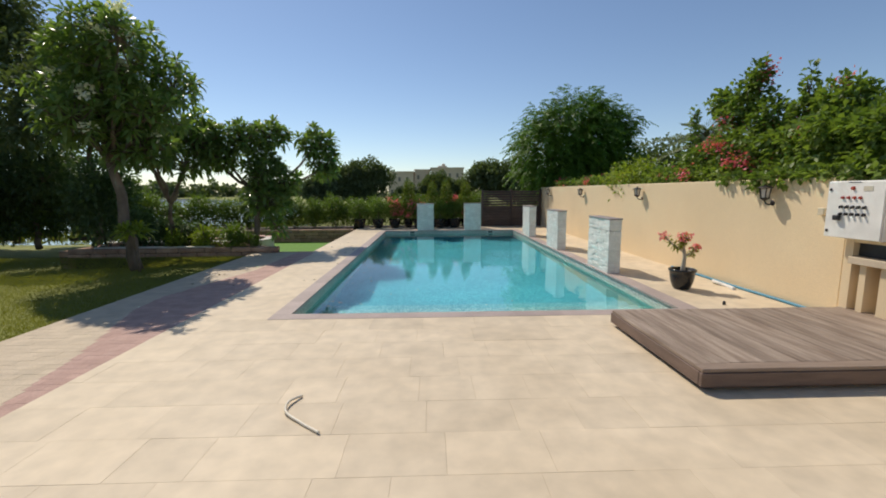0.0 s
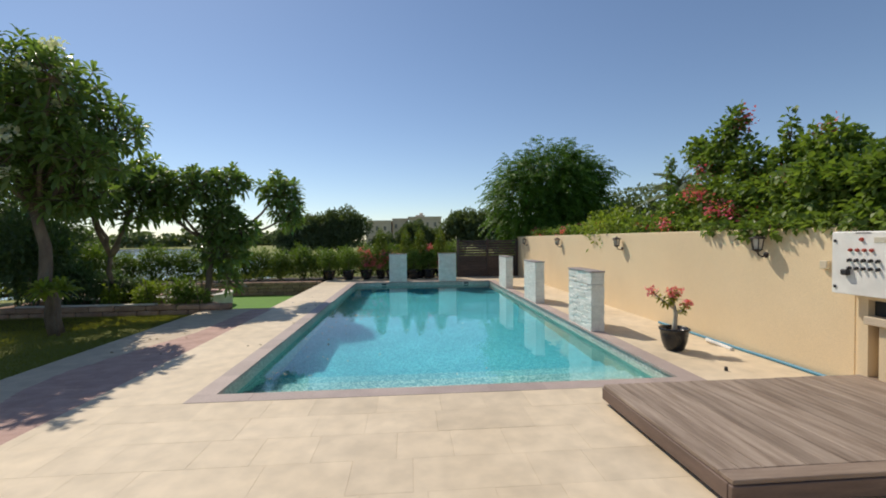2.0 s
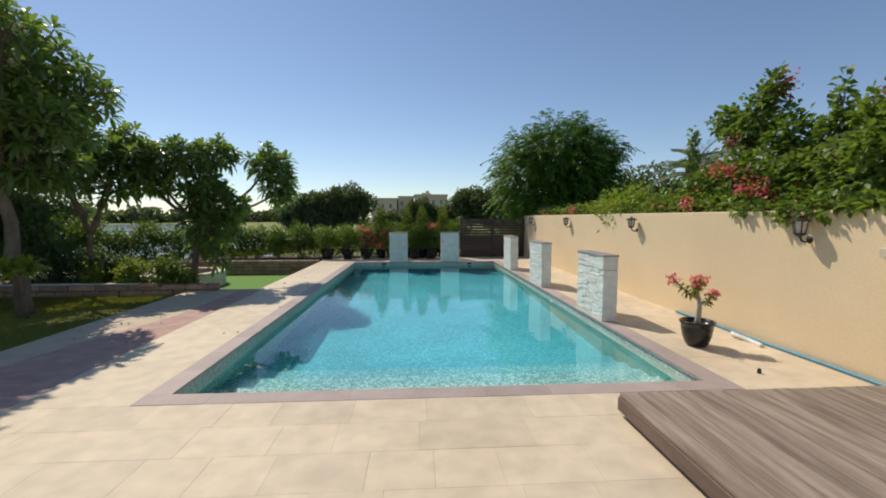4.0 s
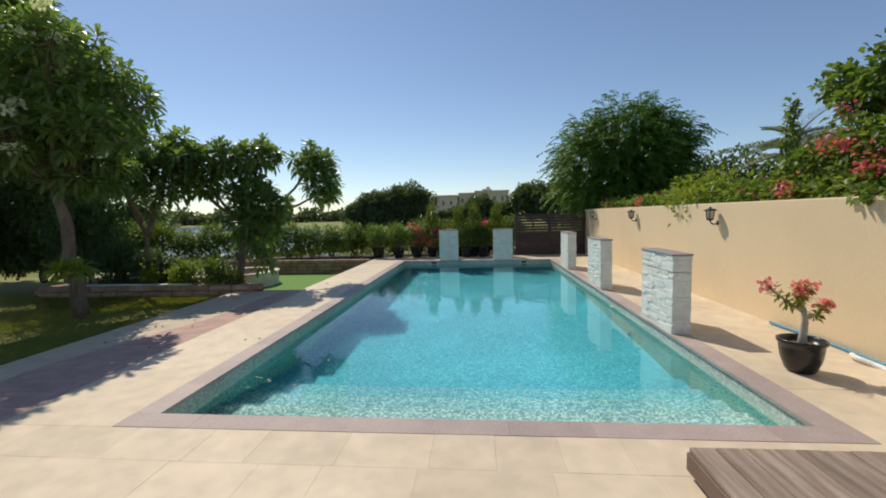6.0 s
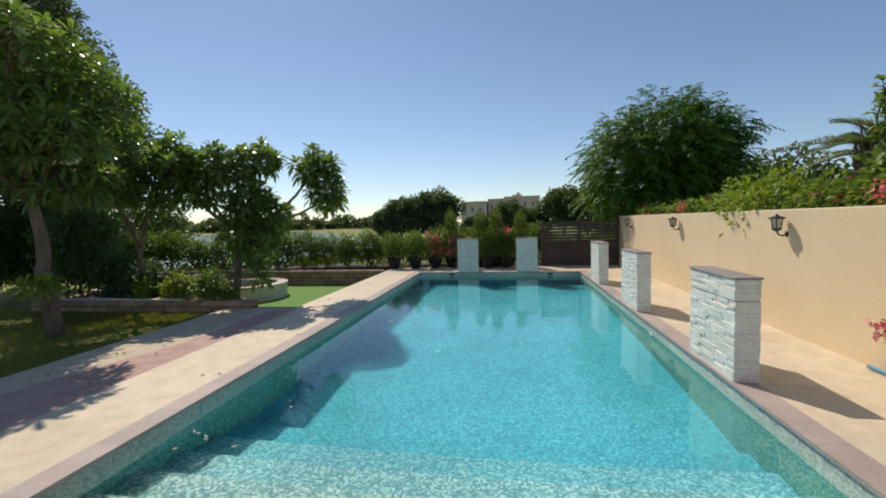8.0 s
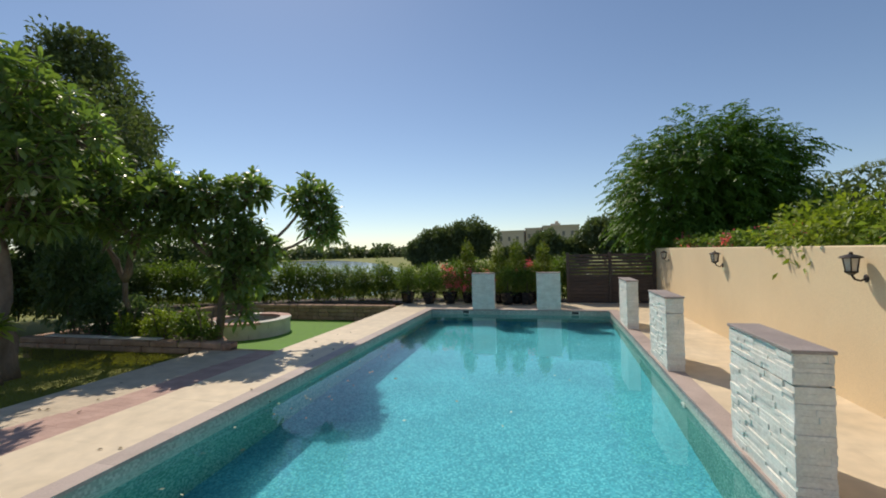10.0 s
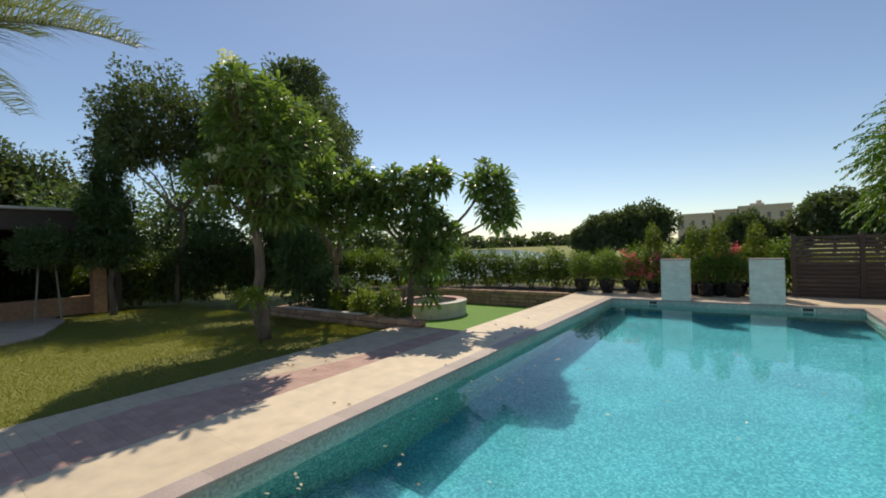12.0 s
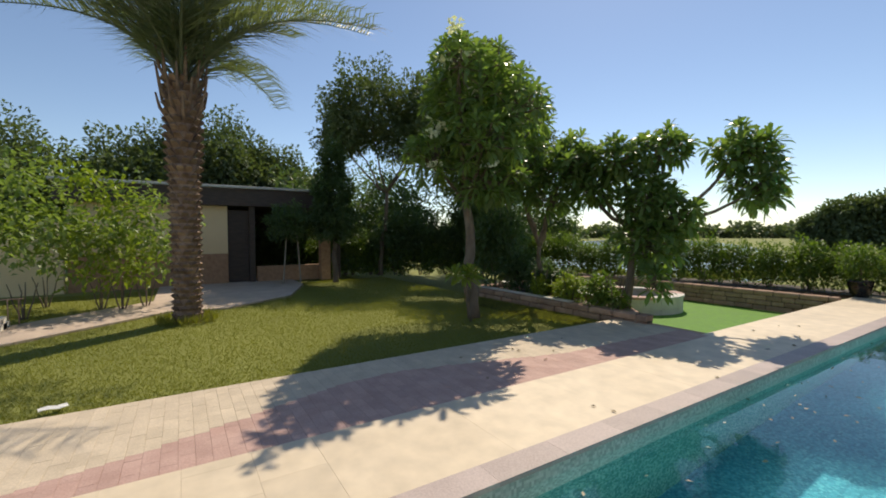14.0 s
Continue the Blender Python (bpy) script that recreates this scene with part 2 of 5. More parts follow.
def lathe(profile, n=24, bm=None, at=(0, 0, 0)):
    """A turned shape from (radius, height) pairs."""
    bm = bm or bmesh.new()
    rings = [[bm.verts.new((at[0] + r * math.cos(2 * math.pi * i / n), at[1] + r * math.sin(2 * math.pi * i / n), at[2] + z)) for i in range(n)] for r, z in profile]
    for a, b in zip(rings, rings[1:]):
        for i in range(n):
            bm.faces.new((a[i], a[(i + 1) % n], b[(i + 1) % n], b[i]))
    bm.faces.new(list(reversed(rings[0])))
    bm.faces.new(rings[-1])
    return bm


def tube(points, radii, n=8, bm=None):
    """A tapering tube along points."""
    bm = bm or bmesh.new()
    pts = [Vector(p) for p in points]
    rings = []
    for i, p in enumerate(pts):
        d = (pts[min(i + 1, len(pts) - 1)] - pts[max(i - 1, 0)]).normalized()
        u = d.orthogonal().normalized() if i == 0 else (u - d * u.dot(d)).normalized()
        v = d.cross(u)
        r = radii[i] if hasattr(radii, "__len__") else radii
        rings.append([bm.verts.new(p + (u * math.cos(2 * math.pi * k / n) + v * math.sin(2 * math.pi * k / n)) * r) for k in range(n)])
    for a, b in zip(rings, rings[1:]):
        for i in range(n):
            bm.faces.new((a[i], a[(i + 1) % n], b[(i + 1) % n], b[i]))
    bm.faces.new(list(reversed(rings[0])))
    bm.faces.new(rings[-1])
    return bm


def empty(name, at=(0, 0, 0), label="", category="", group="", kind=""):
    ob = new(name)
    ob.location = at
    ob.empty_display_size = 0.1
    return tagged(ob, label, category, group, kind)


rng = np.random.default_rng(7)


def unit(v):
    return v / np.maximum(np.linalg.norm(v, axis=1, keepdims=True), 1e-9)


def leaves_mesh(name, base, axis, length, width, fold=0.25, droop=0.0):
    """Folded two-triangle leaves from base points along axes."""
    n = len(base)
    axis = unit(axis)
    side = unit(np.cross(axis, rng.normal(size=(n, 3)) * 0.35 + np.array([0, 0, 1.0])))
    up = np.cross(side, axis)
    L = (length * rng.uniform(0.75, 1.2, (n, 1)))
    W = (width * rng.uniform(0.75, 1.2, (n, 1)))
    mid = base + axis * L * 0.55 + up * W * fold
    tip = base + axis * L - np.array([0, 0, 1.0]) * L * droop
    v = np.stack([base, mid + side * W / 2, tip, mid - side * W / 2], 1).reshape(-1, 3)
    k = np.arange(n)[:, None] * 4
    f = np.concatenate([k + np.array([[0, 1, 2]]), k + np.array([[0, 2, 3]])], 1).reshape(-1, 3)
    return quick(name, v, f)


def quick(name, v, f):
    me = bpy.data.meshes.new(name)
    s = f.shape[1]
    me.vertices.add(len(v))
    me.vertices.foreach_set("co", np.ascontiguousarray(v, dtype=np.float32).ravel())
    me.loops.add(f.size)
    me.loops.foreach_set("vertex_index", np.ascontiguousarray(f, dtype=np.int32).ravel())
    me.polygons.add(len(f))
    me.polygons.foreach_set("loop_start", np.arange(0, f.size, s, dtype=np.int32))
    me.update(calc_edges=True)
    return me


def in_blobs(blobs, n, shell=0.5):
    """n points inside ellipsoids (x, y, z, rx, ry, rz), thicker towards their skins, with lumps; and outward directions."""
    b = np.array(blobs, float)
    w = (b[:, 3] * b[:, 4] * b[:, 5]) ** 0.67
    pick = rng.choice(len(b), n, p=w / w.sum())
    d = unit(rng.normal(size=(n, 3)))
    lump = 1 + 0.16 * np.sin(d[:, :1] * 7 + pick[:, None]) + 0.14 * np.sin(d[:, 1:2] * 9 + 2.0 * pick[:, None]) + 0.12 * np.sin(d[:, 2:] * 8)
    r = rng.uniform(shell ** 3, 1, (n, 1)) ** (1 / 3) * lump
    return b[pick, :3] + d * r * b[pick, 3:], unit(d / b[pick, 3:])


def broad_leaves(name, base, axis, length, width):
    """Paddle-shaped leaves with blunt tips that arch downwards."""
    n = len(base)
    axis = unit(axis)
    side = unit(np.cross(axis, rng.normal(size=(n, 3)) * 0.3 + np.array([0, 0, 1.0])))
    up = np.cross(side, axis)
    L, W = length * rng.uniform(0.75, 1.2, (n, 1)), width * rng.uniform(0.8, 1.2, (n, 1))
    down = np.array([0, 0, -1.0]) * L
    a, b, tip = base + axis * L * 0.35 + up * W * 0.15, base + axis * L * 0.78 + up * W * 0.12 + down * 0.08, base + axis * L + down * 0.22
    v = np.stack([base, a + side * W * 0.38, b + side * W * 0.45, tip, b - side * W * 0.45, a - side * W * 0.38], 1).reshape(-1, 3)
    k = np.arange(n)[:, None] * 6
    f = np.concatenate([k + np.array([[0, 1, 5]]), k + np.array([[1, 2, 5]]), k + np.array([[2, 4, 5]]), k + np.array([[2, 3, 4]])], 1).reshape(-1, 3)
    return quick(name, v, f)


def rosettes(name, tips, dirs, per=11, length=0.3, width=0.085):
    """Whorls of long arching leaves at branch ends, as a frangipani bears them."""
    n = len(tips)
    base, d = np.repeat(tips, per, 0), unit(np.repeat(dirs, per, 0))
    s1 = unit(np.cross(d, np.array([0.31, 0.52, 0.8])))
    s2 = np.cross(d, s1)
    k = np.tile(np.arange(per), n)
    q = (k * 2.39996 + np.repeat(rng.uniform(0, 6.3, n), per))[:, None]
    lean = np.radians(20 + 92 * (k + 0.5) / per)[:, None] + rng.normal(size=(n * per, 1)) * 0.12
    ax = d * np.cos(lean) + (s1 * np.cos(q) + s2 * np.sin(q)) * np.sin(lean)
    return broad_leaves(name, base + ax * 0.02, ax, length, width)


def spaced(points, gap):
    """Thin points out until none lie closer than gap."""
    keep = []
    for i, p in enumerate(points):
        if not keep or np.min(np.sum((points[keep] - p) ** 2, 1)) > gap * gap:
            keep.append(i)
    return keep


def twigs_mesh(name, starts, ends, r0, r1):
    """Thin three-sided shoots, each from a start to an end."""
    n = len(starts)
    d = unit(ends - starts)
    a = unit(np.cross(d, np.array([0.2, 0.3, 0.93])))
    b = np.cross(d, a)
    mid = (starts + ends) / 2 - np.array([0, 0, 0.08]) * np.linalg.norm(ends - starts, axis=1, keepdims=True)
    v = []
    for p, r in ((starts, r0), (mid, (r0 + r1) / 2), (ends, r1)):
        for k in range(3):
            q = 2 * math.pi * k / 3
            v.append(p + (a * math.cos(q) + b * math.sin(q)) * r)
    v = np.stack(v, 1).reshape(-1, 3)
    k0 = np.arange(n)[:, None] * 9
    f = np.concatenate([k0 + np.array([[o + i, o + (i + 1) % 3, o + 3 + (i + 1) % 3, o + 3 + i]]) for o in (0, 3) for i in range(3)], 1).reshape(-1, 4)
    return quick(name, v, f)


def limb(a, b, r0, r1, sag=0.15, steps=6, bm=None, n=7):
    a, b = Vector(a), Vector(b)
    j = [Vector(rng.normal(size=3)) * (b - a).length * 0.014 for _ in range(steps + 1)]
    pts, rad = [], []
    for i in range(steps + 1):
        t = i / steps
        p = a.lerp(b, t) + Vector((0, 0, math.sin(t * math.pi) * -sag * (b - a).length)) + (j[i] if 0 < i < steps else Vector())
        pts.append(p)
        rad.append(r0 + (r1 - r0) * t)
    return tube(pts, rad, n, bm)


def tree(name, base, fork, blobs, mesh_crown, leaf_mat, label, trunk_r=0.14, limb_r=0.06, category="tree", group=""):
    """A trunk from base to fork, a limb to every clump of the crown, and the crown's leaves."""
    t = empty(name, base, label, category, group)
    inv = Matrix.Translation(-Vector(base))
    bm = limb(base, fork, trunk_r, trunk_r * 0.65, 0.03, 7, n=10)
    bmesh.ops.transform(bm, matrix=inv, verts=bm.verts)
    part("trunk", bm, BARK, t, smooth=True)
    for b in blobs:
        bm = limb(fork, (b[0], b[1], b[2]), limb_r, limb_r * 0.35, 0.08)
        for k in range(3):
            d = rng.uniform(-0.6, 0.6, 3)
            limb((b[0], b[1], b[2] - 0.2 * b[5]), (b[0] + d[0] * b[3], b[1] + d[1] * b[4], b[2] + abs(d[2]) * b[5]), limb_r * 0.5, limb_r * 0.18, 0.03, 4, bm, 5)
        bmesh.ops.transform(bm, matrix=inv, verts=bm.verts)
        part("limb", bm, BARK, t, smooth=True)
    mesh_crown.transform(inv)
    link("crown", mesh_crown, leaf_mat, t)
    return t


# ---- ground ----
POOL = (-1.77, 3.38, 5.20, 16.78)  # x0, x1, y0, y1 of the water
DECKX0, DECKX1, DECKY1, STONEX = -3.08, 4.98, 18.6, -2.98
SUNK = (-9.5, -3.08, 11.1, 17.0)
LAKE = (-84.3, 134.8)


def height(x, y):
    far = np.clip((np.hypot(x, y) - 24) / 30, 0, 1)
    z = -1.1 * far * far * (3 - 2 * far)
    a = math.radians(32)
    u = (-(x - LAKE[0]) * math.sin(a) + (y - LAKE[1]) * math.cos(a)) / 132
    w = ((x - LAKE[0]) * math.cos(a) + (y - LAKE[1]) * math.sin(a)) / 24
    lake = np.clip(1.15 - np.hypot(u, w), 0, 0.3) / 0.3
    return z - 0.06 - 2.0 * lake


def lines(*spans):
    out = []
    for a, b, s in spans:
        out += list(np.arange(a, b, s))
    return np.array(sorted(set(round(float(v), 3) for v in out)))


gx = lines((-4000, -400, 600), (-400, -160, 60), (-160, -24, 4), (-24, -10, 2), (-10, -3.08, 0.8), (5.3, 24, 2), (24, 120, 8), (120, 400, 60), (400, 4001, 600))
gx = np.array(sorted(set(list(gx) + [SUNK[0], SUNK[1]])))
gy = lines((-4000, -400, 600), (-400, -40, 40), (-40, -6, 4), (-6, 20, 1), (20, 32, 2), (32, 220, 4), (220, 500, 40), (500, 4001, 500))
gy = np.array(sorted(set(list(gy) + [SUNK[2], SUNK[3], DECKY1])))
GX, GY = np.meshgrid(gx, gy)
GZ = height(GX, GY)
vv = np.stack([GX, GY, GZ], 2).reshape(-1, 3)
quads = []
for j in range(len(gy) - 1):
    for i in range(len(gx) - 1):
        cx, cy = (gx[i] + gx[i + 1]) / 2, (gy[j] + gy[j + 1]) / 2
        if DECKX0 < cx < 5.4 and -6.0 < cy < DECKY1:
            continue
        if SUNK[0] < cx < SUNK[1] and SUNK[2] < cy < SUNK[3]:
            continue
        k = j * len(gx) + i
        quads.append((k, k + 1, k + 1 + len(gx), k + len(gx)))
tagged(link("ground", quick("ground", vv, np.array(quads)), GROUND), "sandy green grass ground reaching to the horizon", "ground", kind="structure")
bm = bmesh.new()
a = math.radians(32)
ring = [bm.verts.new((LAKE[0] - 138 * math.cos(q) * math.sin(a) + 26 * math.sin(q) * math.cos(a), LAKE[1] + 138 * math.cos(q) * math.cos(a) + 26 * math.sin(q) * math.sin(a), -1.7)) for q in np.linspace(0, 2 * math.pi, 80, endpoint=False)]
bm.faces.new(ring)
bm.normal_update()
if bm.faces[:][0].normal.z < 0:
    bmesh.ops.reverse_faces(bm, faces=bm.faces[:])
tagged(part("lake", bm, LAKEWATER), "calm pale lake beyond the garden hedge", "lake", kind="structure")
part("sunken_turf", block(SUNK[0], SUNK[1], SUNK[2], SUNK[3], -0.65, -0.45), TURF)
tagged(bpy.data.objects["sunken_turf"], "bright green artificial turf in a sunken garden", "turf", kind="structure")

# ---- terrace bed, pool shell, water ----
x0, x1, y0, y1 = POOL
bm = block(DECKX0, x0 - 0.2, -6, DECKY1, -0.6, -0.03)
block(x1 + 0.2, 5.4, -6, 19.0, -0.6, -0.03, bm=bm)
block(x0 - 0.2, x1 + 0.2, -6, y0 - 0.2, -0.6, -0.03, bm=bm)
block(x0 - 0.2, x1 + 0.2, y1 + 0.2, DECKY1, -0.6, -0.03, bm=bm)
tagged(part("terrace_bed", bm, BEDDING), "mortar bed under the terrace paving", "terrace", kind="structure")
shell = empty("pool_shell", (0, 0, 0), "mosaic swimming pool with entry steps, floor and steps tinted for water depth", "swimming pool", kind="structure")
DEPTH, LEVEL = -1.3, -0.13
part("pool_floor", block(x0 - 0.2, x1 + 0.2, y0 - 0.2, y1 + 0.2, DEPTH - 0.2, DEPTH), MOSAIC, shell)
for nm, q in (("pool_wall", (x0 - 0.2, x0, y0 - 0.2, y1 + 0.2)), ("pool_wall", (x1, x1 + 0.2, y0 - 0.2, y1 + 0.2)), ("pool_wall", (x0, x1, y0 - 0.2, y0)), ("pool_wall", (x0, x1, y1, y1 + 0.2))):
    part(nm, block(*q, DEPTH, -0.30), WALLMOSAIC, shell)
    part("waterline_band", block(*q, -0.30, -0.035), WATERLINE, shell, "grey and white glass mosaic band")
# Each deeper step is tinted bluer in place of light lost in water.
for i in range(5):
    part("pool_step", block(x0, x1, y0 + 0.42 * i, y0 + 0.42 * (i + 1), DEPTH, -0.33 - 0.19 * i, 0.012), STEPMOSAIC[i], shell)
bm = bmesh.new()
bmesh.ops.create_grid(bm, x_segments=2, y_segments=2, size=0.5, matrix=Matrix.Translation(((x0 + x1) / 2, (y0 + y1) / 2, LEVEL)) @ Matrix.Diagonal((x1 - x0, y1 - y0, 1, 1)))
pw = tagged(part("pool_water", bm, WATER), "clear turquoise pool water with faint ripples", "water", kind="structure")
pw.visible_shadow = False

# ---- boundary wall ----
WALLX, WALLTOP = 4.98, 1.70
part("wall_east", block(WALLX, WALLX + 0.22, 4.72, 18.7, -0.3, WALLTOP, 0.012), STUCCO)
tagged(bpy.data.objects["wall_east"], "sand-coloured stucco garden boundary wall", "wall", kind="structure")
part("wall_east_return", block(WALLX + 0.3, WALLX + 0.52, -6, 4.72, -0.3, WALLTOP, 0.012), STUCCO)
tagged(bpy.data.objects["wall_east_return"], "sand-coloured stucco garden boundary wall", "wall", kind="structure")


# ---- stone piers ----
def pier(x, y, w, d, h):
    p = empty("stone_pier", (x, y, 0), "white split-face stone pier with a dark cap on the pool coping", "pier", "poolside piers")
    part("core", block(0.02, w - 0.02, 0.02, d - 0.02, 0, h - 0.028), SPLIT, p)
    z, cut = 0.0, False
    while z < h - 0.035:
        if not cut and z > h - 0.25:
            z, cut = z + 0.011, True
        zh = min(float(rng.uniform(0.028, 0.048)), h - 0.028 - z)
        for side in range(4):
            along = w if side in (0, 2) else d
            s = 0.0
            while s < along - 0.01:
                e = min(s + float(rng.uniform(0.1, 0.32)), along)
                if along - e < 0.06:
                    e = along
                o = float(rng.uniform(-0.006, 0.009))
                if side == 0:
                    q = (s, e, -o, 0.03)
                elif side == 2:
                    q = (s, e, d - 0.03, d + o)
                elif side == 1:
                    q = (w - 0.03, w + o, s, e)
                else:
                    q = (-o, 0.03, s, e)
                part("stone", block(q[0], q[1], q[2], q[3], z, z + zh - 0.0006, 0.0015), SPLIT, p)
                s = e
        z += zh
    part("cap", block(-0.015, w + 0.015, -0.015, d + 0.015, h - 0.026, h, 0.003), CAP, p, "dark grey stone cap")
    return p


for y in (7.6, 10.81, 14.0):
    pier(3.385, y, 0.225, 1.02, 1.04)
for x in (-0.49, 1.41):
    pier(x, 16.80, 0.66, 0.24, 1.08)


# ---- trees and planting ----
def frangipani(base, fork, blobs, n, label, trunk_r, per=17, shell=0.55, size=0.2, gap=0.2):
    c, d = in_blobs(blobs, n, shell)
    keep = spaced(c, gap)
    tips, dirs = c[keep], unit(d[keep] * 0.8 + np.array([0, 0, 0.65]) + rng.normal(size=(len(keep), 3)) * 0.25)
    t = tree("frangipani_tree", base, fork, blobs, rosettes("frangipani_crown", tips, dirs, per, size, size * 0.31), PLUMERIA, label, trunk_r, 0.055)
    hub = np.array(blobs, float)[:, :3] - np.array([0, 0, 0.1])
    near = hub[np.argmin(np.linalg.norm(tips[:, None] - hub[None], axis=2), 1)]
    me = twigs_mesh("shoots", near, tips, 0.018, 0.011)
    me.transform(Matrix.Translation(-Vector(base)))
    tagged(link("branchwork", me, BARK, t), "grey-brown leafless lower shoots", kind="stuff")
    return t, tips, dirs


def blossoms(parent, at):
    """Five-petalled white flowers in a loose head."""
    for p0 in at:
        q = np.array(p0) + np.array([0.05, -0.07, 0.04]) - np.array(parent.location) + rng.normal(size=(34, 3)) * np.array([0.055, 0.055, 0.035])
        me = leaves_mesh("blossom", q, unit(rng.normal(size=q.shape) + np.array([0.5, -0.6, 0.3])), 0.09, 0.06, 0.1)
        tagged(link("blossom_head", me, WHITEPETAL, parent), "head of white blossom", kind="stuff")


BIG = [(-5.85, 8.75, 4.15, 0.72, 0.75, 0.62), (-6.75, 8.85, 4.3, 0.6, 0.6, 0.5), (-6.5, 9.2, 3.45, 0.7, 0.7, 0.55), (-5.45, 8.6, 3.2, 0.55, 0.6, 0.42), (-6.0, 9.1, 2.55, 0.6, 0.55, 0.38), (-6.65, 8.3, 3.0, 0.5, 0.5, 0.4), (-7.4, 9.4, 3.55, 0.65, 0.7, 0.5), (-5.3, 9.2, 3.75, 0.5, 0.5, 0.4), (-6.3, 8.6, 4.8, 0.4, 0.4, 0.3), (-5.55, 8.15, 4.45, 0.33, 0.33, 0.32)]
t1, tips1, dirs1 = frangipani((-6.2, 8.9, -0.06), (-6.55, 8.95, 2.2), BIG, 5000, "large frangipani tree with white blossom on the lawn", 0.125, 15, size=0.235, gap=0.23)
heads = tips1[(dirs1 @ np.array([0.55, -0.8, 0.1]) > 0.35) & (tips1[:, 2] > 2.6)]
blossoms(t1, heads[:: max(1, len(heads) // 12)] + np.array([0.1, -0.14, 0.08]))
SMALL = [(-4.95, 11.5, 3.0, 0.44, 0.45, 0.3), (-4.35, 11.9, 3.15, 0.42, 0.4, 0.28), (-3.25, 12.6, 3.0, 0.42, 0.38, 0.34), (-3.1, 12.75, 2.4, 0.36, 0.34, 0.4), (-4.5, 11.7, 2.2, 0.46, 0.45, 0.42), (-5.55, 11.5, 2.6, 0.42, 0.42, 0.36), (-6.05, 11.4, 3.2, 0.45, 0.42, 0.32), (-4.35, 11.6, 1.4, 0.45, 0.4, 0.42), (-4.05, 11.8, 1.9, 0.36, 0.34, 0.36), (-4.15, 11.4, 0.7, 0.14, 0.14, 0.26)]
frangipani((-4.75, 11.45, 0.02), (-4.55, 11.6, 1.5), SMALL, 2600, "spreading frangipani tree with long glossy leaves", 0.09, 16, 0.7, 0.26, 0.185)
MIDDLE = [(-6.7, 10.5, 2.9, 0.7, 0.7, 0.55), (-7.2, 10.6, 3.6, 0.8, 0.7, 0.6), (-6.1, 10.8, 2.35, 0.45, 0.45, 0.35), (-5.9, 11.0, 2.9, 0.5, 0.5, 0.4)]
frangipani((-6.9, 11.4, 0.03), (-6.7, 11.1, 1.3), MIDDLE, 1500, "bushy frangipani tree in the planter bed", 0.07, 15, 0.6, 0.25, 0.22)


def leafy(name, base, fork, blobs, n, size, mat, label, trunk_r=0.14, shell=0.55, group="", category="tree"):
    p, d = in_blobs(blobs, n, shell)
    ax = unit(d + rng.normal(size=d.shape) * 0.8)
    return tree(name, base, fork, blobs, leaves_mesh(name + "_crown", p, ax, size, size * 0.5, 0.2, 0.15), mat, label, trunk_r, trunk_r * 0.45, category, group)


def feather_crown(blobs, n, reach=0.75, pairs=9, size=0.15):
    """Arching shoots with two ranks of narrow leaflets, layered and drooping outwards."""
    p, d = in_blobs(blobs, n, 0.72)
    out = unit(d * np.array([1, 1, 0.35]) + rng.normal(size=d.shape) * 0.35 + np.array([0, 0, 0.1]))
    side = unit(np.cross(out, np.array([0, 0, 1.0])))
    L = reach * rng.uniform(0.6, 1.2, (n, 1))
    base, ax = [], []
    for k in range(pairs):
        t = (k + 0.6) / pairs
        at = p + out * L * t - np.array([0, 0, 0.42]) * L * t * t
        for sg in (-1, 1):
            base.append(at)
            ax.append(out * 0.65 + sg * side * 0.65 + np.array([0, 0, -0.25 - 0.4 * t]) + rng.normal(size=p.shape) * 0.12)
    return leaves_mesh("feather_crown", np.concatenate(base), np.concatenate(ax), size, size * 0.36, 0.15, 0.12)


SHADE = [(6.7, 20.0, 3.65, 2.35, 2.3, 1.8), (5.6, 19.7, 3.2, 1.3, 1.3, 1.25), (7.6, 19.9, 4.15, 1.6, 1.6, 1.5), (6.4, 19.3, 4.6, 1.5, 1.4, 1.05), (8.0, 19.6, 2.8, 1.2, 1.2, 1.1), (5.8, 19.8, 2.2, 1.1, 1.1, 0.9), (7.2, 19.5, 2.0, 1.3, 1.2, 0.85), (8.4, 19.9, 4.6, 0.8, 0.8, 0.55)]
tree("shade_tree", (6.75, 19.9, -0.1), (6.75, 19.9, 1.6), SHADE, feather_crown(SHADE, 4200), FINELEAF, "round dense feathery green shade tree behind the wall", 0.2, 0.09)
leafy("slender_tree", (-15.2, 10.9, -0.06), (-15.0, 11.1, 3.2), [(-15.2, 10.4, 6.4, 1.9, 1.8, 1.5), (-14.2, 11.7, 5.1, 1.4, 1.3, 0.8), (-15.8, 9.6, 5.2, 1.0, 1.0, 0.6), (-13.9, 12.3, 6.2, 1.5, 1.4, 1.4), (-16.0, 9.8, 6.0, 0.9, 0.9, 0.8)], 20000, 0.17, FARLEAF, "slender tree with airy green crown", 0.1, 0.3)
leafy("feathery_tree", (-18.6, 18.6, -0.4), (-18.6, 18.6, 5.0), [(-19.0, 18.5, 9.4, 2.5, 2.5, 2.1), (-17.4, 19.4, 7.6, 1.7, 1.7, 1.4), (-20.6, 17.0, 8.0, 1.9, 1.9, 1.6), (-18.2, 18.4, 11.0, 1.3, 1.3, 0.9)], 20000, 0.24, FARLEAF, "tall feathery grey-green tree behind the hedge", 0.2, 0.3)
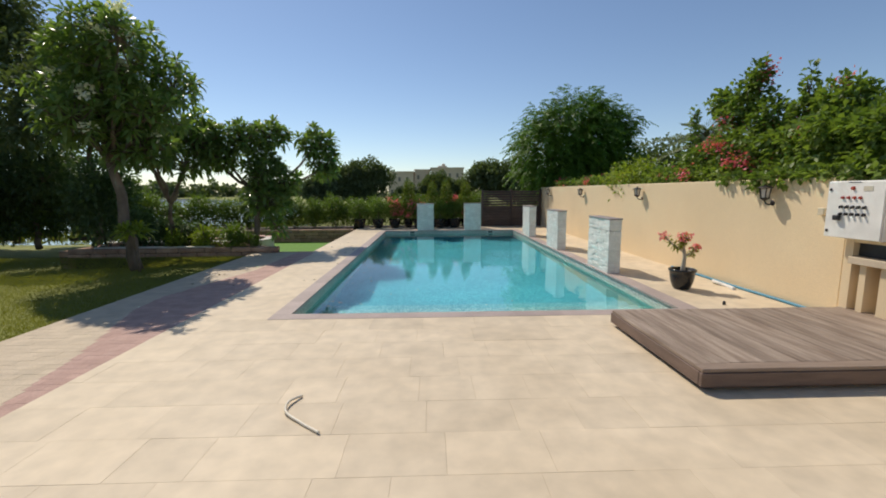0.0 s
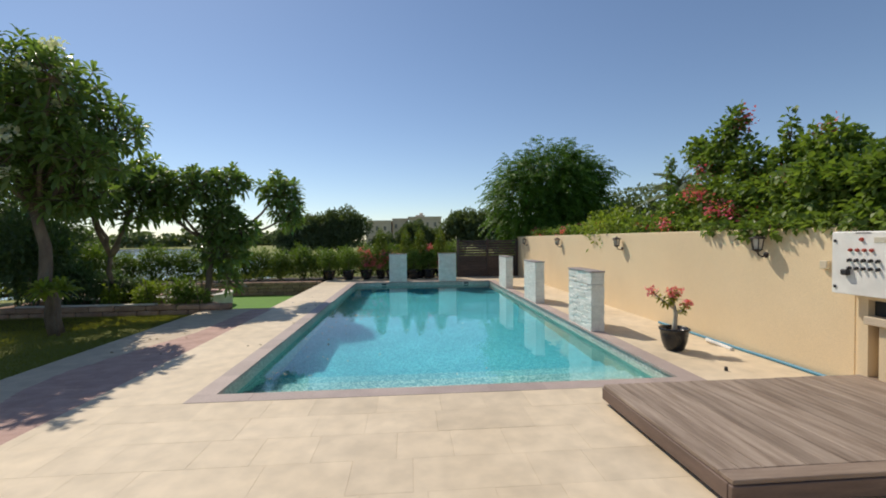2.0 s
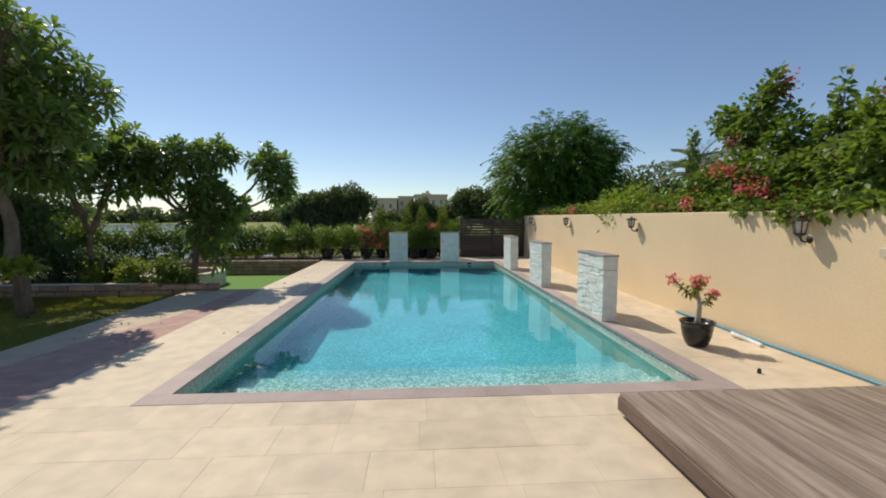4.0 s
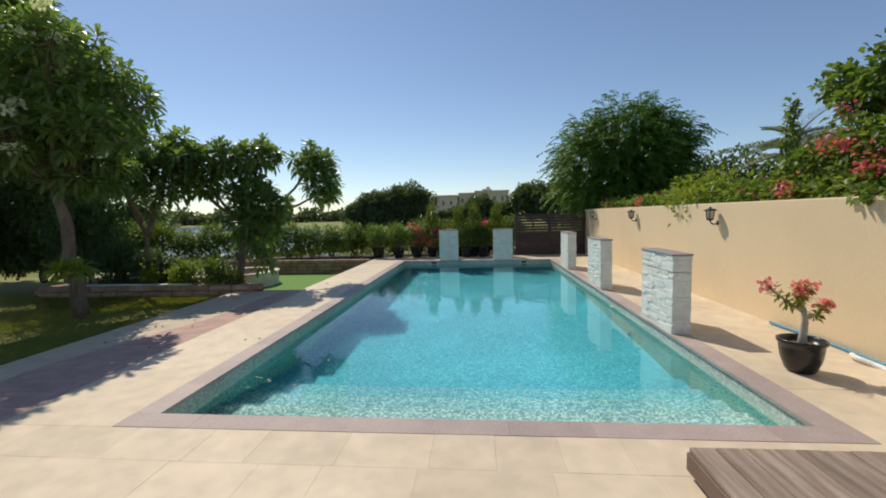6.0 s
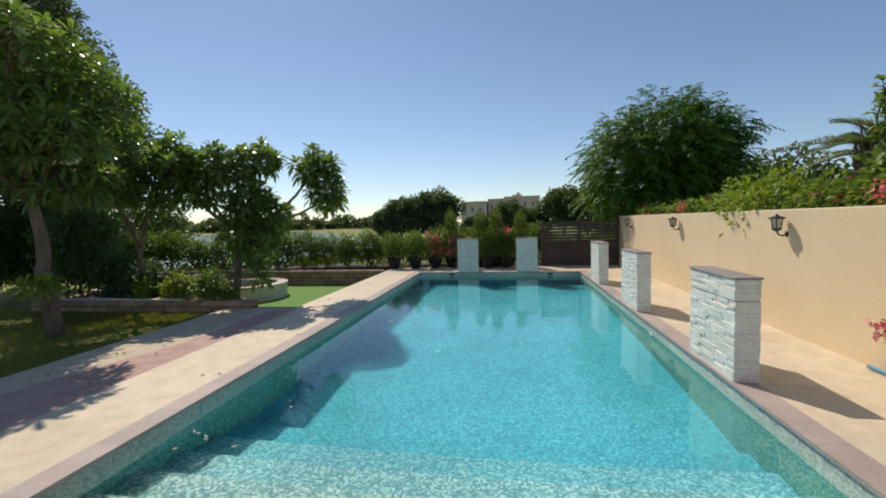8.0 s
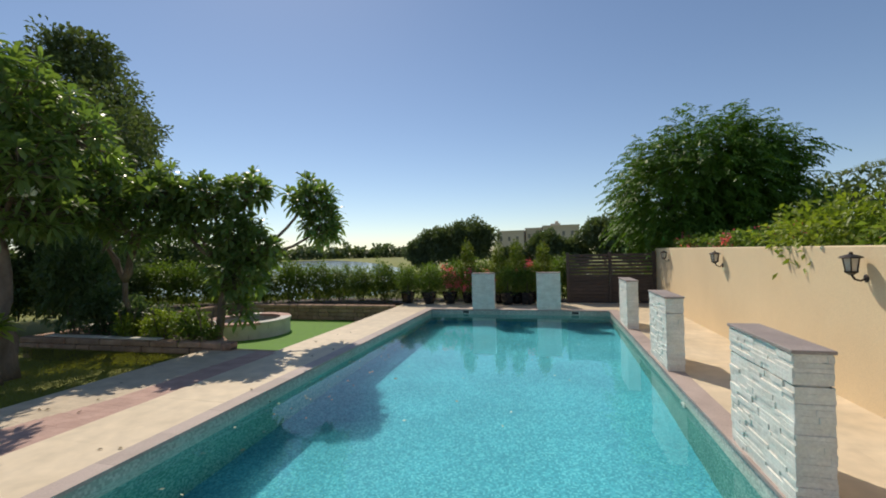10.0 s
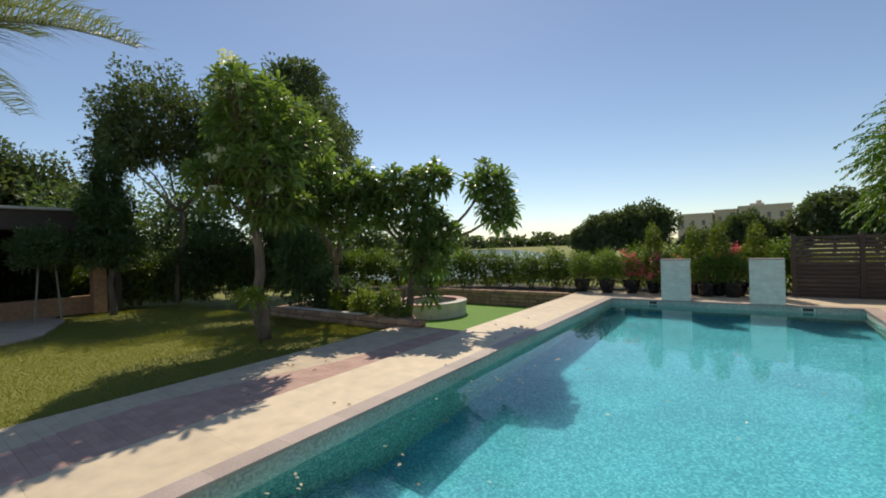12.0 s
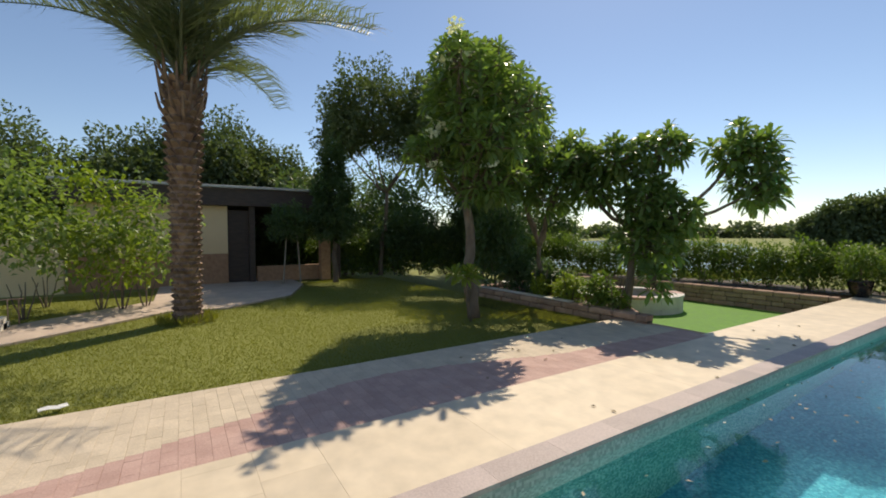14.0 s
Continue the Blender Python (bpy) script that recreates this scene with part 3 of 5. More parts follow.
leafy("feathery_tree", (-10.2, 13.3, -0.4), (-10.2, 13.3, 3.2), [(-10.2, 13.3, 5.2, 1.2, 1.2, 1.3), (-10.6, 12.7, 4.4, 1.1, 1.1, 0.9), (-9.8, 13.8, 4.2, 1.0, 1.0, 0.8), (-9.4, 12.6, 3.6, 1.0, 0.9, 0.8), (-11.0, 12.0, 3.5, 1.0, 0.9, 0.8), (-11.6, 13.2, 4.4, 0.9, 0.9, 0.8)], 11000, 0.16, FARLEAF, "feathery grey-green tree behind the planter", 0.09, 0.3)
for bx, by, bz, r in ((-13.4, 14.6, 3.0, 1.4),):
    leafy("garden_tree", (bx, by, -0.3), (bx, by, 1.3), [(bx, by, bz, r, r, r * 0.85), (bx + 0.8, by - 0.4, bz - 0.9, 0.9, 0.9, 0.7), (bx - 0.7, by, bz - 0.8, 0.9, 0.9, 0.7)], 6000, 0.17, DARKLEAF, "dense dark green garden tree near the hedge", 0.1, 0.4)
leafy("conifer_tree", (-13.7, 8.6, -0.06), (-13.7, 8.6, 1.4), [(-13.7, 8.6, 1.95, 0.78, 0.78, 0.6), (-13.7, 8.55, 2.95, 0.66, 0.66, 0.85), (-13.7, 8.55, 3.95, 0.42, 0.42, 0.75)], 13000, 0.12, DARKLEAF, "dark upright clipped conifer", 0.1, 0.4)
for bx, by, bz, r in ((-28, 2.5, 4.5, 3.2), (-28, 6.0, 5.6, 3.4), (-27.5, 9.4, 4.2, 2.8), (-30, -4, 4.5, 4.0)):
    leafy("background_tree", (bx, by, -0.3), (bx, by, 2.2), [(bx, by, bz, r, r, r * 0.75), (bx + 1, by + 1, bz - 1, r * 0.7, r * 0.7, r * 0.7)], 16000, 0.3, FARLEAF, "dense green tree beyond the garden", 0.25, 0.25, "trees beyond the garden")


def shrub_mesh(n, w, d, h, size):
    p, dd = in_blobs([(0, 0, h * 0.55, w, d, h * 0.5), (w * 0.3, 0, h * 0.75, w * 0.6, d * 0.7, h * 0.3), (-w * 0.35, 0, h * 0.65, w * 0.6, d * 0.7, h * 0.35)], n, 0.35)
    return leaves_mesh("shrub", p, unit(dd + rng.normal(size=dd.shape) * 0.8), size, size * 0.5, 0.2, 0.1)


def shrub(name, at, mesh, mat, label, category, group, s=1.0, turn=0.0, tall=1.0):
    t = empty(name, at, label, category, group)
    bm = bmesh.new()
    for k in range(4):
        a = k * 1.6
        limb((0.04 * math.cos(a), 0.04 * math.sin(a), 0), (0.22 * math.cos(a), 0.22 * math.sin(a), 0.7), 0.018, 0.008, 0, 4, bm, 5)
    part("stem", bm, BARK, t)
    c = link("foliage", mesh, mat, t)
    c.rotation_euler, c.scale = (0, 0, turn), (s, s, s * tall)
    return t


HEDGE = [shrub_mesh(2900, 0.74, 0.58, 1.4, 0.11) for _ in range(3)]
for m in HEDGE:
    m.materials.append(HEDGELEAF)
route = [(-17, 8.5), (-13, 16.2), (-7, 18.9), (-2.5, 19.3), (3.1, 19.5)]
k = 0
for (ax_, ay_), (bx_, by_) in zip(route, route[1:]):
    steps = max(2, round(math.hypot(bx_ - ax_, by_ - ay_) / 0.98))
    for i in range(steps):
        t = i / steps
        shrub("hedge_shrub", (ax_ + (bx_ - ax_) * t, ay_ + (by_ - ay_) * t + rng.uniform(-0.15, 0.15), -0.1), HEDGE[k % 3], None, "leafy green hedge shrub along the garden edge", "shrub", "garden hedge", float(rng.uniform(0.85, 1.1)), float(rng.uniform(0, 6)))
        k += 1


bm = bmesh.new()
f = bm.faces.new([bm.verts.new((x, y, -0.04)) for x, y in ((-13, 15.4), (-7, 18.0), (-3.1, 18.61), (2.2, 18.61), (2.2, 18.75), (3.4, 18.75), (3.4, 20.2), (-2.5, 20.2), (-7, 19.9), (-13, 17.2))])
r = bmesh.ops.extrude_face_region(bm, geom=[f])
bmesh.ops.translate(bm, verts=[v for v in r["geom"] if isinstance(v, bmesh.types.BMVert)], vec=(0, 0, -0.1))
bmesh.ops.recalc_face_normals(bm, faces=bm.faces)
tagged(part("hedge_bed", bm, SOIL), "dark soil bed under the garden hedge", "soil", kind="structure")

# taller, darker hedge and trees along the western side
TALL = [shrub_mesh(3400, 0.9, 0.8, 2.0, 0.13) for _ in range(2)]
for m in TALL:
    m.materials.append(DARKLEAF)
for i in range(13):
    t = i / 15
    x, y = -18.2 + 7.4 * t ** 1.3, 5.5 + 13.2 * t
    shrub("hedge_shrub", (x, y, -0.1), TALL[i % 2], None, "tall dark green hedge shrub along the western edge", "shrub", "western hedge", float(rng.uniform(0.72, 1.22)), i * 1.7)
for bx, by, bz, r in ((-21, 9.5, 2.8, 2.3), (-19.5, 13.5, 3.0, 2.2), (-17.2, 17.5, 2.6, 2.2), (-16.2, 20.8, 2.4, 1.9), (-24, 14, 3.6, 3.0)):
    leafy("dark_tree", (bx, by, -0.3), (bx, by, 1.0), [(bx, by, bz, r, r, r * 0.8), (bx + r * 0.6, by, bz - 1, r * 0.7, r * 0.7, r * 0.6), (bx - r * 0.5, by + 0.5, bz - 0.9, r * 0.7, r * 0.7, r * 0.6)], 4200, 0.26, DARKLEAF, "dark dense tree behind the western hedge", 0.16, 0.4, "trees behind the hedge")


# bougainvillea over the boundary wall
def bougainvillea(at, blobs, n, flowers, label):
    p, d = in_blobs(blobs, n, 0.2)
    ax = unit(d + rng.normal(size=d.shape) * 0.8)
    t = tree("bougainvillea", at, (at[0], at[1], 1.5), blobs, leaves_mesh("bougainvillea_foliage", p, ax, 0.11, 0.075, 0.2, 0.1), VINELEAF, label, 0.05, 0.025, "shrub", "bougainvillea over the wall")
    if flowers:
        c, cd = in_blobs(blobs, flowers, 0.85)
        for p0 in c - np.array(at):
            q = p0 + rng.normal(size=(60, 3)) * 0.075
            tagged(link("bract_cluster", leaves_mesh("bracts", q, unit(rng.normal(size=q.shape)), 0.06, 0.05, 0.15), PINK, t), "pink-red bract cluster", kind="stuff")


bougainvillea((6.0, 5.0, -0.1), [(5.9, 4.6, 2.2, 0.8, 0.9, 0.45), (5.8, 5.6, 2.25, 0.6, 0.7, 0.5), (6.0, 3.4, 2.15, 0.8, 0.9, 0.45), (5.45, 4.8, 1.8, 0.35, 1.5, 0.22), (5.5, 3.0, 1.8, 0.4, 1.1, 0.22), (5.04, 5.0, 1.74, 0.12, 0.7, 0.07), (4.97, 5.75, 1.72, 0.07, 0.22, 0.1)], 15000, 7, "dense green bougainvillea with few pink bracts")
bougainvillea((6.0, 7.6, -0.1), [(5.75, 7.5, 2.25, 0.5, 0.7, 0.45), (5.75, 8.5, 2.15, 0.4, 0.5, 0.35), (5.8, 6.6, 2.2, 0.45, 0.5, 0.4), (5.75, 8.25, 3.25, 0.16, 0.3, 0.2), (5.75, 7.95, 2.95, 0.22, 0.3, 0.25), (5.7, 7.5, 3.15, 0.26, 0.28, 0.32), (5.7, 7.25, 3.5, 0.14, 0.16, 0.24), (5.75, 7.0, 2.8, 0.24, 0.3, 0.3), (5.75, 6.3, 3.05, 0.07, 0.07, 0.36), (5.75, 6.35, 2.75, 0.16, 0.2, 0.28), (5.8, 5.8, 2.75, 0.3, 0.35, 0.32), (5.45, 7.6, 1.82, 0.35, 1.6, 0.24), (5.03, 6.6, 1.73, 0.1, 0.6, 0.06), (4.95, 6.15, 1.68, 0.05, 0.14, 0.12)], 9500, 34, "tall loose bougainvillea with pink bracts above the wall")
bougainvillea((7.4, 5.6, -0.1), [(7.3, 3.6, 1.9, 0.6, 1.2, 0.7), (7.3, 5.4, 1.9, 0.6, 1.2, 0.7), (7.2, 7.2, 1.9, 0.6, 1.2, 0.75), (7.2, 8.8, 1.8, 0.6, 1.0, 0.6)], 11000, 0, "dense dark green bougainvillea thicket behind the wall")
bougainvillea((5.9, 10.6, -0.1), [(5.6, 12.9, 1.82, 0.35, 0.8, 0.22), (5.55, 9.6, 1.82, 0.35, 0.7, 0.28), (5.6, 8.9, 1.9, 0.3, 0.4, 0.25)], 2000, 9, "low bougainvillea trailing over the wall")
bougainvillea((5.9, 14.6, -0.1), [(5.55, 14.4, 1.8, 0.3, 1.0, 0.2), (5.5, 16.6, 1.8, 0.3, 1.2, 0.18)], 1500, 10, "low bougainvillea trailing over the wall")
bougainvillea((6.2, 10.0, -0.1), [(6.1, 9.6, 2.75, 0.09, 0.09, 0.55), (6.05, 9.55, 3.2, 0.06, 0.06, 0.25)], 210, 0, "tall bare-stemmed shoot above the wall")
LIME = shrub_mesh(1500, 0.8, 1.0, 1.2, 0.13)
LIME.materials.append(LIMELEAF)
shrub("creeper", (5.6, 11.2, 1.22), LIME, None, "bright lime creeper spilling over the wall", "shrub", "", 0.9)


# ---- sunken garden: walls, planter bed, stone ring ----
def stone_wall(name, a, b, z0, z1, thick, label, cols=0.42, rows=3, mat=STONE, kind="structure"):
    """A low wall of coursed rough stones from a to b."""
    a, b = Vector((*a, 0)), Vector((*b, 0))
    run, d = (b - a).length, (b - a).normalized()
    wl = empty(name, (a.x, a.y, 0), label, "wall", kind=kind)
    wl.rotation_euler = (0, 0, math.atan2(d.y, d.x))
    part("core", block(0.01, run - 0.01, 0.02, thick - 0.02, z0, z1 - 0.01), SOIL, wl)
    h = (z1 - z0) / rows
    for r in range(rows):
        s = 0.0
        while s < run - 0.02:
            e = min(s + cols * float(rng.uniform(0.6, 1.4)), run)
            if run - e < 0.12:
                e = run
            o = float(rng.uniform(0, 0.02))
            part("stone", block(s + 0.006, e - 0.006, -o, thick + o, z0 + r * h + 0.004, z0 + (r + 1) * h - 0.004, 0.02), mat, wl)
            s = e
    return wl


stone_wall("retaining_wall", (-9.5, 17.0), (-3.1, 17.0), -0.45, 0.06, 0.22, "brown rough stone retaining wall behind the turf", 0.42, 4)
stone_wall("retaining_wall_west", (-9.5, 11.1), (-9.5, 17.0), -0.45, 0.06, 0.22, "brown rough stone retaining wall of the sunken garden", 0.6, 3)
stone_wall("planter_wall_front", (-9.2, 10.75), (-3.95, 10.9), -0.1, 0.15, 0.2, "low brown stone planter wall beside the paving", 0.5, 2)
stone_wall("planter_wall_side", (-4.02, 11.0), (-5.3, 12.05), -0.45, 0.13, 0.18, "low brown stone planter wall beside the turf", 0.5, 4)
stone_wall("planter_wall_back", (-9.2, 12.0), (-5.35, 12.0), -0.45, 0.13, 0.2, "low brown stone planter wall, its coping pale for sunlight", 0.5, 4)
# Pale strips carry the sunlight on the planter wall tops in their colour.
for nm, q in (("planter_coping", (-9.2, -5.4, 11.99, 12.23)), ("planter_coping_front", (-8.6, -5.6, 10.84, 10.99))):
    part(nm, block(*q, 0.156, 0.185, 0.006), WHITESTONE)
    tagged(bpy.data.objects[nm], "coping strip coloured pale for the planter wall's sunlit top", "trim", kind="structure")
part("terrace_edge_wall", block(-3.95, DECKX0 - 0.002, 10.95, 11.1, -0.45, -0.004), STONE)
tagged(bpy.data.objects["terrace_edge_wall"], "stone edge where paving drops to the turf", "wall", kind="structure")
bm = bmesh.new()
f = bm.faces.new([bm.verts.new((x, y, 0.04)) for x, y in ((-9.2, 10.97), (-4.25, 10.97), (-5.35, 11.99), (-9.2, 11.99))])
r = bmesh.ops.extrude_face_region(bm, geom=[f])
bmesh.ops.translate(bm, verts=[v for v in r["geom"] if isinstance(v, bmesh.types.BMVert)], vec=(0, 0, -0.49))
bmesh.ops.recalc_face_normals(bm, faces=bm.faces)
part("planting_bed", bm, SOIL)
tagged(bpy.data.objects["planting_bed"], "dark soil planting bed", "soil", kind="structure")

RC, RR = (-6.6, 14.6), 1.12
ringw = empty("stone_ring", (RC[0], RC[1], -0.45), "round pale masonry fire pit ring with pink cap on turf", "fire pit")


def arc_piece(r0, r1, z0, z1, a0, a1, n=4):
    bm = bmesh.new()
    rows = []
    for i in range(n + 1):
        q = a0 + (a1 - a0) * i / n
        c, s = math.cos(q), math.sin(q)
        rows.append([bm.verts.new((r * c, r * s, z)) for r, z in ((r0, z0), (r1, z0), (r1, z1), (r0, z1))])
    for a, b in zip(rows, rows[1:]):
        for k in range(4):
            bm.faces.new((a[k], a[(k + 1) % 4], b[(k + 1) % 4], b[k]))
    bm.faces.new(rows[0][::-1])
    bm.faces.new(rows[-1])
    bmesh.ops.recalc_face_normals(bm, faces=bm.faces)
    return bm


for c in range(3):
    for i in range(14):
        a0 = 2 * math.pi * (i + 0.5 * (c % 2)) / 14
        part("stone", arc_piece(RR - 0.22, RR, c * 0.125 + 0.001, (c + 1) * 0.125 - 0.002, a0 + 0.004, a0 + 2 * math.pi / 14 - 0.004), WHITESTONE, ringw)
for i in range(10):
    a0 = 2 * math.pi * i / 10
    part("cap_stone", arc_piece(RR - 0.27, RR + 0.03, 0.377, 0.435, a0 + 0.004, a0 + 2 * math.pi / 10 - 0.004), PINKCAP if i % 3 else WHITESTONE, ringw)
part("fill", lathe([(RR - 0.2, 0.0), (RR - 0.2, 0.2)], 32), SOIL, ringw)

# plants of the bed
MIDS = [shrub_mesh(2600, 0.7, 0.6, 1.3, 0.13) for _ in range(2)]
for m in MIDS:
    m.materials.append(DARKLEAF)
LOW = shrub_mesh(900, 0.42, 0.36, 0.75, 0.11)
LOW.materials.append(LIMELEAF)
LOWG = shrub_mesh(900, 0.42, 0.36, 0.75, 0.11)
LOWG.materials.append(HEDGELEAF)
for x, y, s, tall, m in ((-7.0, 11.5, 0.7, 0.9, 0), (-6.5, 11.7, 0.6, 0.8, 1), (-7.9, 11.6, 0.8, 1.0, 0), (-8.8, 11.6, 1.1, 1.5, 1)):
    shrub("garden_shrub", (x, y, 0.03), MIDS[m], None, "dense dark green shrub in the planter bed", "shrub", "planter shrubs", s, x, tall)
for x, y, s, m in ((-5.9, 11.2, 0.8, LOW), (-5.2, 11.25, 0.9, LOWG), (-4.75, 11.15, 0.6, LOWG), (-6.7, 11.15, 0.7, LOW)):
    shrub("border_plant", (x, y, 0.03), m, None, "low yellow-green leafy border plant" if m is LOW else "low green leafy border plant", "shrub", "border plants", s, x * 2)

# young frangipani with one whorl of pale leaves
sap = empty("young_frangipani", (-6.0, 8.68, -0.05), "young frangipani stem with a pale leaf whorl", "plant")
part("stem", limb((0, 0, 0), (0.1, -0.2, 0.78), 0.028, 0.022, 0, 5, n=8), BARK, sap, smooth=True)
tips, dirs = in_blobs([(0.1, -0.22, 0.86, 0.2, 0.2, 0.08)], 14)
link("leaf_whorl", rosettes("leaf_whorl", tips, dirs * 0.3 + np.array([0, 0, 0.5]), 9, 0.24, 0.06), LIMELEAF, sap)


# ---- date palm ----
def frond_mesh(length, rise, drop, n=76):
    """A feather frond along +x: arching rachis with leaflets in two ranks."""
    ts = np.linspace(0, 1, 14)
    rx, rz = length * ts * (1 - 0.12 * ts), rise * np.sin(ts * 1.9) - drop * ts ** 2.4
    bm = tube([(x, 0, z) for x, z in zip(rx, rz)], [0.035 * (1 - 0.85 * t) for t in ts], 5)
    me = bpy.data.meshes.new("frond")
    bm.to_mesh(me)
    bm.free()
    v = [tuple(p.co) for p in me.vertices]
    f = [tuple(p.vertices) for p in me.polygons]
    for i in range(n):
        t = 0.14 + 0.86 * i / n
        x, z = np.interp(t, ts, rx), np.interp(t, ts, rz)
        L = length * rng.uniform(0.17, 0.24) * (0.6 + 0.7 * math.sin(math.pi * min(t * 1.05, 1)))
        for sg in (-1, 1):
            q = rng.uniform(-0.3, 0.3)
            d = Vector((0.75 + q * 0.8, sg * 0.8, 0.25 + rng.uniform(-0.35, 0.35))).normalized()
            k = len(v)
            b = Vector((x, 0, z))
            w = Vector((0, 0, 0.009))
            v += [tuple(b - w), tuple(b + w), tuple(b + d * L * 0.6 + w - Vector((0, 0, 0.17 * L))), tuple(b + d * L - Vector((0, 0, (0.5 + 0.5 * rng.uniform()) * L))), tuple(b + d * L * 0.6 - w - Vector((0, 0, 0.17 * L)))]
            f.append((k, k + 1, k + 2, k + 3, k + 4))
    out = bpy.data.meshes.new("frond")
    out.from_pydata(v, [], f)
    out.materials.append(PALMLEAF)
    return out


def palm(at, trunk_h, r0, r1, fronds, length, label):
    p = empty("date_palm", at, label, "palm tree")
    zs = np.linspace(0, trunk_h, 16)
    part("trunk", lathe([((r0 * 1.25 if i == 0 else r0 + (r1 - r0) * z / trunk_h) * (1 + 0.02 * (i % 2)), z) for i, z in enumerate(zs)], 16), PALMBARK, p, smooth=True)
    rowz = 0.12
    bm = bmesh.new()
    j = 0
    while rowz < trunk_h:
        rr = r0 + (r1 - r0) * rowz / trunk_h
        big = 1.6 if rowz > trunk_h * 0.62 else 1.0
        for i in range(11):
            q = 2 * math.pi * (i + 0.5 * (j % 2)) / 11 + rng.uniform(-0.08, 0.08)
            m = Matrix.Translation((rr * 0.96 * math.cos(q), rr * 0.96 * math.sin(q), rowz)) @ Matrix.Rotation(q, 4, "Z") @ Matrix.Rotation(radians(28), 4, "Y")
            a = [bm.verts.new(m @ Vector(c)) for c in ((0, -0.075, -0.05), (0, 0.075, -0.05), (0.035 * big, 0.05, 0.07 * big), (0.035 * big, -0.05, 0.07 * big), (-0.03, 0.0, 0.08 * big))]
            bm.faces.new((a[0], a[1], a[2], a[3]))
            bm.faces.new((a[3], a[2], a[4]))
            bm.faces.new((a[0], a[3], a[4]))
            bm.faces.new((a[1], a[4], a[2]))
        rowz += 0.115 * (1.25 if big > 1 else 1)
        j += 1
    tagged(part("trunk_sheath", bm, PALMBARK, p, "rough brown cut leaf bases"), kind="stuff")
    for i in range(26):
        q = i * 2.39996
        z = trunk_h - 0.75 + 0.85 * i / 26
        c, s_ = math.cos(q), math.sin(q)
        o = 0.5 + 0.012 * i
        part("petiole_stub", tube([(r1 * 0.8 * c, r1 * 0.8 * s_, z), ((r1 + 0.1) * c, (r1 + 0.1) * s_, z + 0.22), ((r1 + 0.16) * c, (r1 + 0.16) * s_, z + o * 0.9)], [0.05, 0.03, 0.016], 6), PALMBARK, p)
    kinds = [frond_mesh(length, 0.3, 1.5), frond_mesh(length, 0.2, 2.1), frond_mesh(length * 0.92, 0.4, 1.0), frond_mesh(length * 1.05, 0.2, 2.2)]
    for i in range(fronds):
        t = i / fronds
        ob = link("frond", kinds[i % 4], None, p)
        ob.location = (0, 0, trunk_h - 0.12 + 0.28 * t)
        ob.rotation_euler = (float(rng.uniform(-0.2, 0.2)), -radians(42 + 44 * t), i * 2.39996)
    return p


palm((-8.85, 4.27, -0.06), 4.35, 0.205, 0.255, 36, 3.4, "tall date palm with a thick scaly trunk on the lawn")
palm((9.4, 14.3, -0.1), 2.95, 0.16, 0.16, 16, 1.15, "smaller palm beyond the boundary wall")
GRASSRING = leaves_mesh("grass_tuft", np.stack([0.42 * np.cos(np.linspace(0, 44, 500)) * rng.uniform(0.85, 1.2, 500), 0.42 * np.sin(np.linspace(0, 44, 500)) * rng.uniform(0.85, 1.2, 500), np.zeros(500)], 1), rng.normal(size=(500, 3)) * 0.4 + np.array([0, 0, 1.0]), 0.2, 0.015)
tg = tagged(link("grass_tuft", GRASSRING, GRASS), "long grass round the foot of the palm", "grass", kind="stuff")
tg.location = (-8.85, 4.27, -0.06)

# ---- garden building with pergola ----
HX = -15.25
BRICKWALL = surf("brown_brick", (0.32, 0.18, 0.11), (0.44, 0.27, 0.17), 9, 0.85, 0.5, 40)
hut = empty("garden_pavilion", (HX, 5.1, -0.06), "dark-roofed garden pavilion with beige and brick walls", "pavilion")
hut.scale = (1.13, 1.13, 1.06)
part("wall", block(-0.25, 0, -3.2, 0.35, 0.95, 2.45), STUCCO, hut, "beige rendered upper wall")
part("brick_base", block(-0.27, 0.03, -3.2, 0.35, 0, 0.946), BRICKWALL, hut, "brown brick base")
part("side_wall", block(-4.0, -0.26, -3.2, -2.95, 0, 2.45), STUCCO, hut)
part("back_wall", block(-4.2, -4.0, -3.2, 3.6, 0, 2.45), DARKWOOD, hut)
part("door", block(-0.12, -0.06, 0.36, 0.92, 0.02, 2.3, 0.005), DARKWOOD, hut, "dark wooden door")
part("low_wall", block(-0.1, 0.1, 1.12, 3.05, 0, 0.52, 0.01), BRICKWALL, hut, "low brick wall")
for yy in (1.0, 3.6):
    part("post", block(-0.08, 0.08, yy - 0.08, yy + 0.08, 0, 2.5, 0.006), DARKWOOD, hut)
part("gate_pillar", block(0.1, 0.4, 2.95, 3.25, 0, 1.85, 0.01), BRICKWALL, hut)
# The dark band is fascia plus painted shade below the roof.
part("fascia", block(-4.3, 0.25, -3.4, 3.75, 2.42, 2.95, 0.01), DARKWOOD, hut, "dark roof fascia, deepened to take in the shade beneath")
part("roof", block(-4.4, 0.35, -3.5, 3.85, 2.954, 3.03, 0.01), surf("pale_roof_edge", (0.45, 0.45, 0.43), (0.55, 0.55, 0.52), 3, 0.6, 0.1), hut, "thin pale roof edge")

top_stem = empty("ball_topiary", (-13.9, 7.0, -0.06), "round clipped dark bush on two pale stems", "shrub")
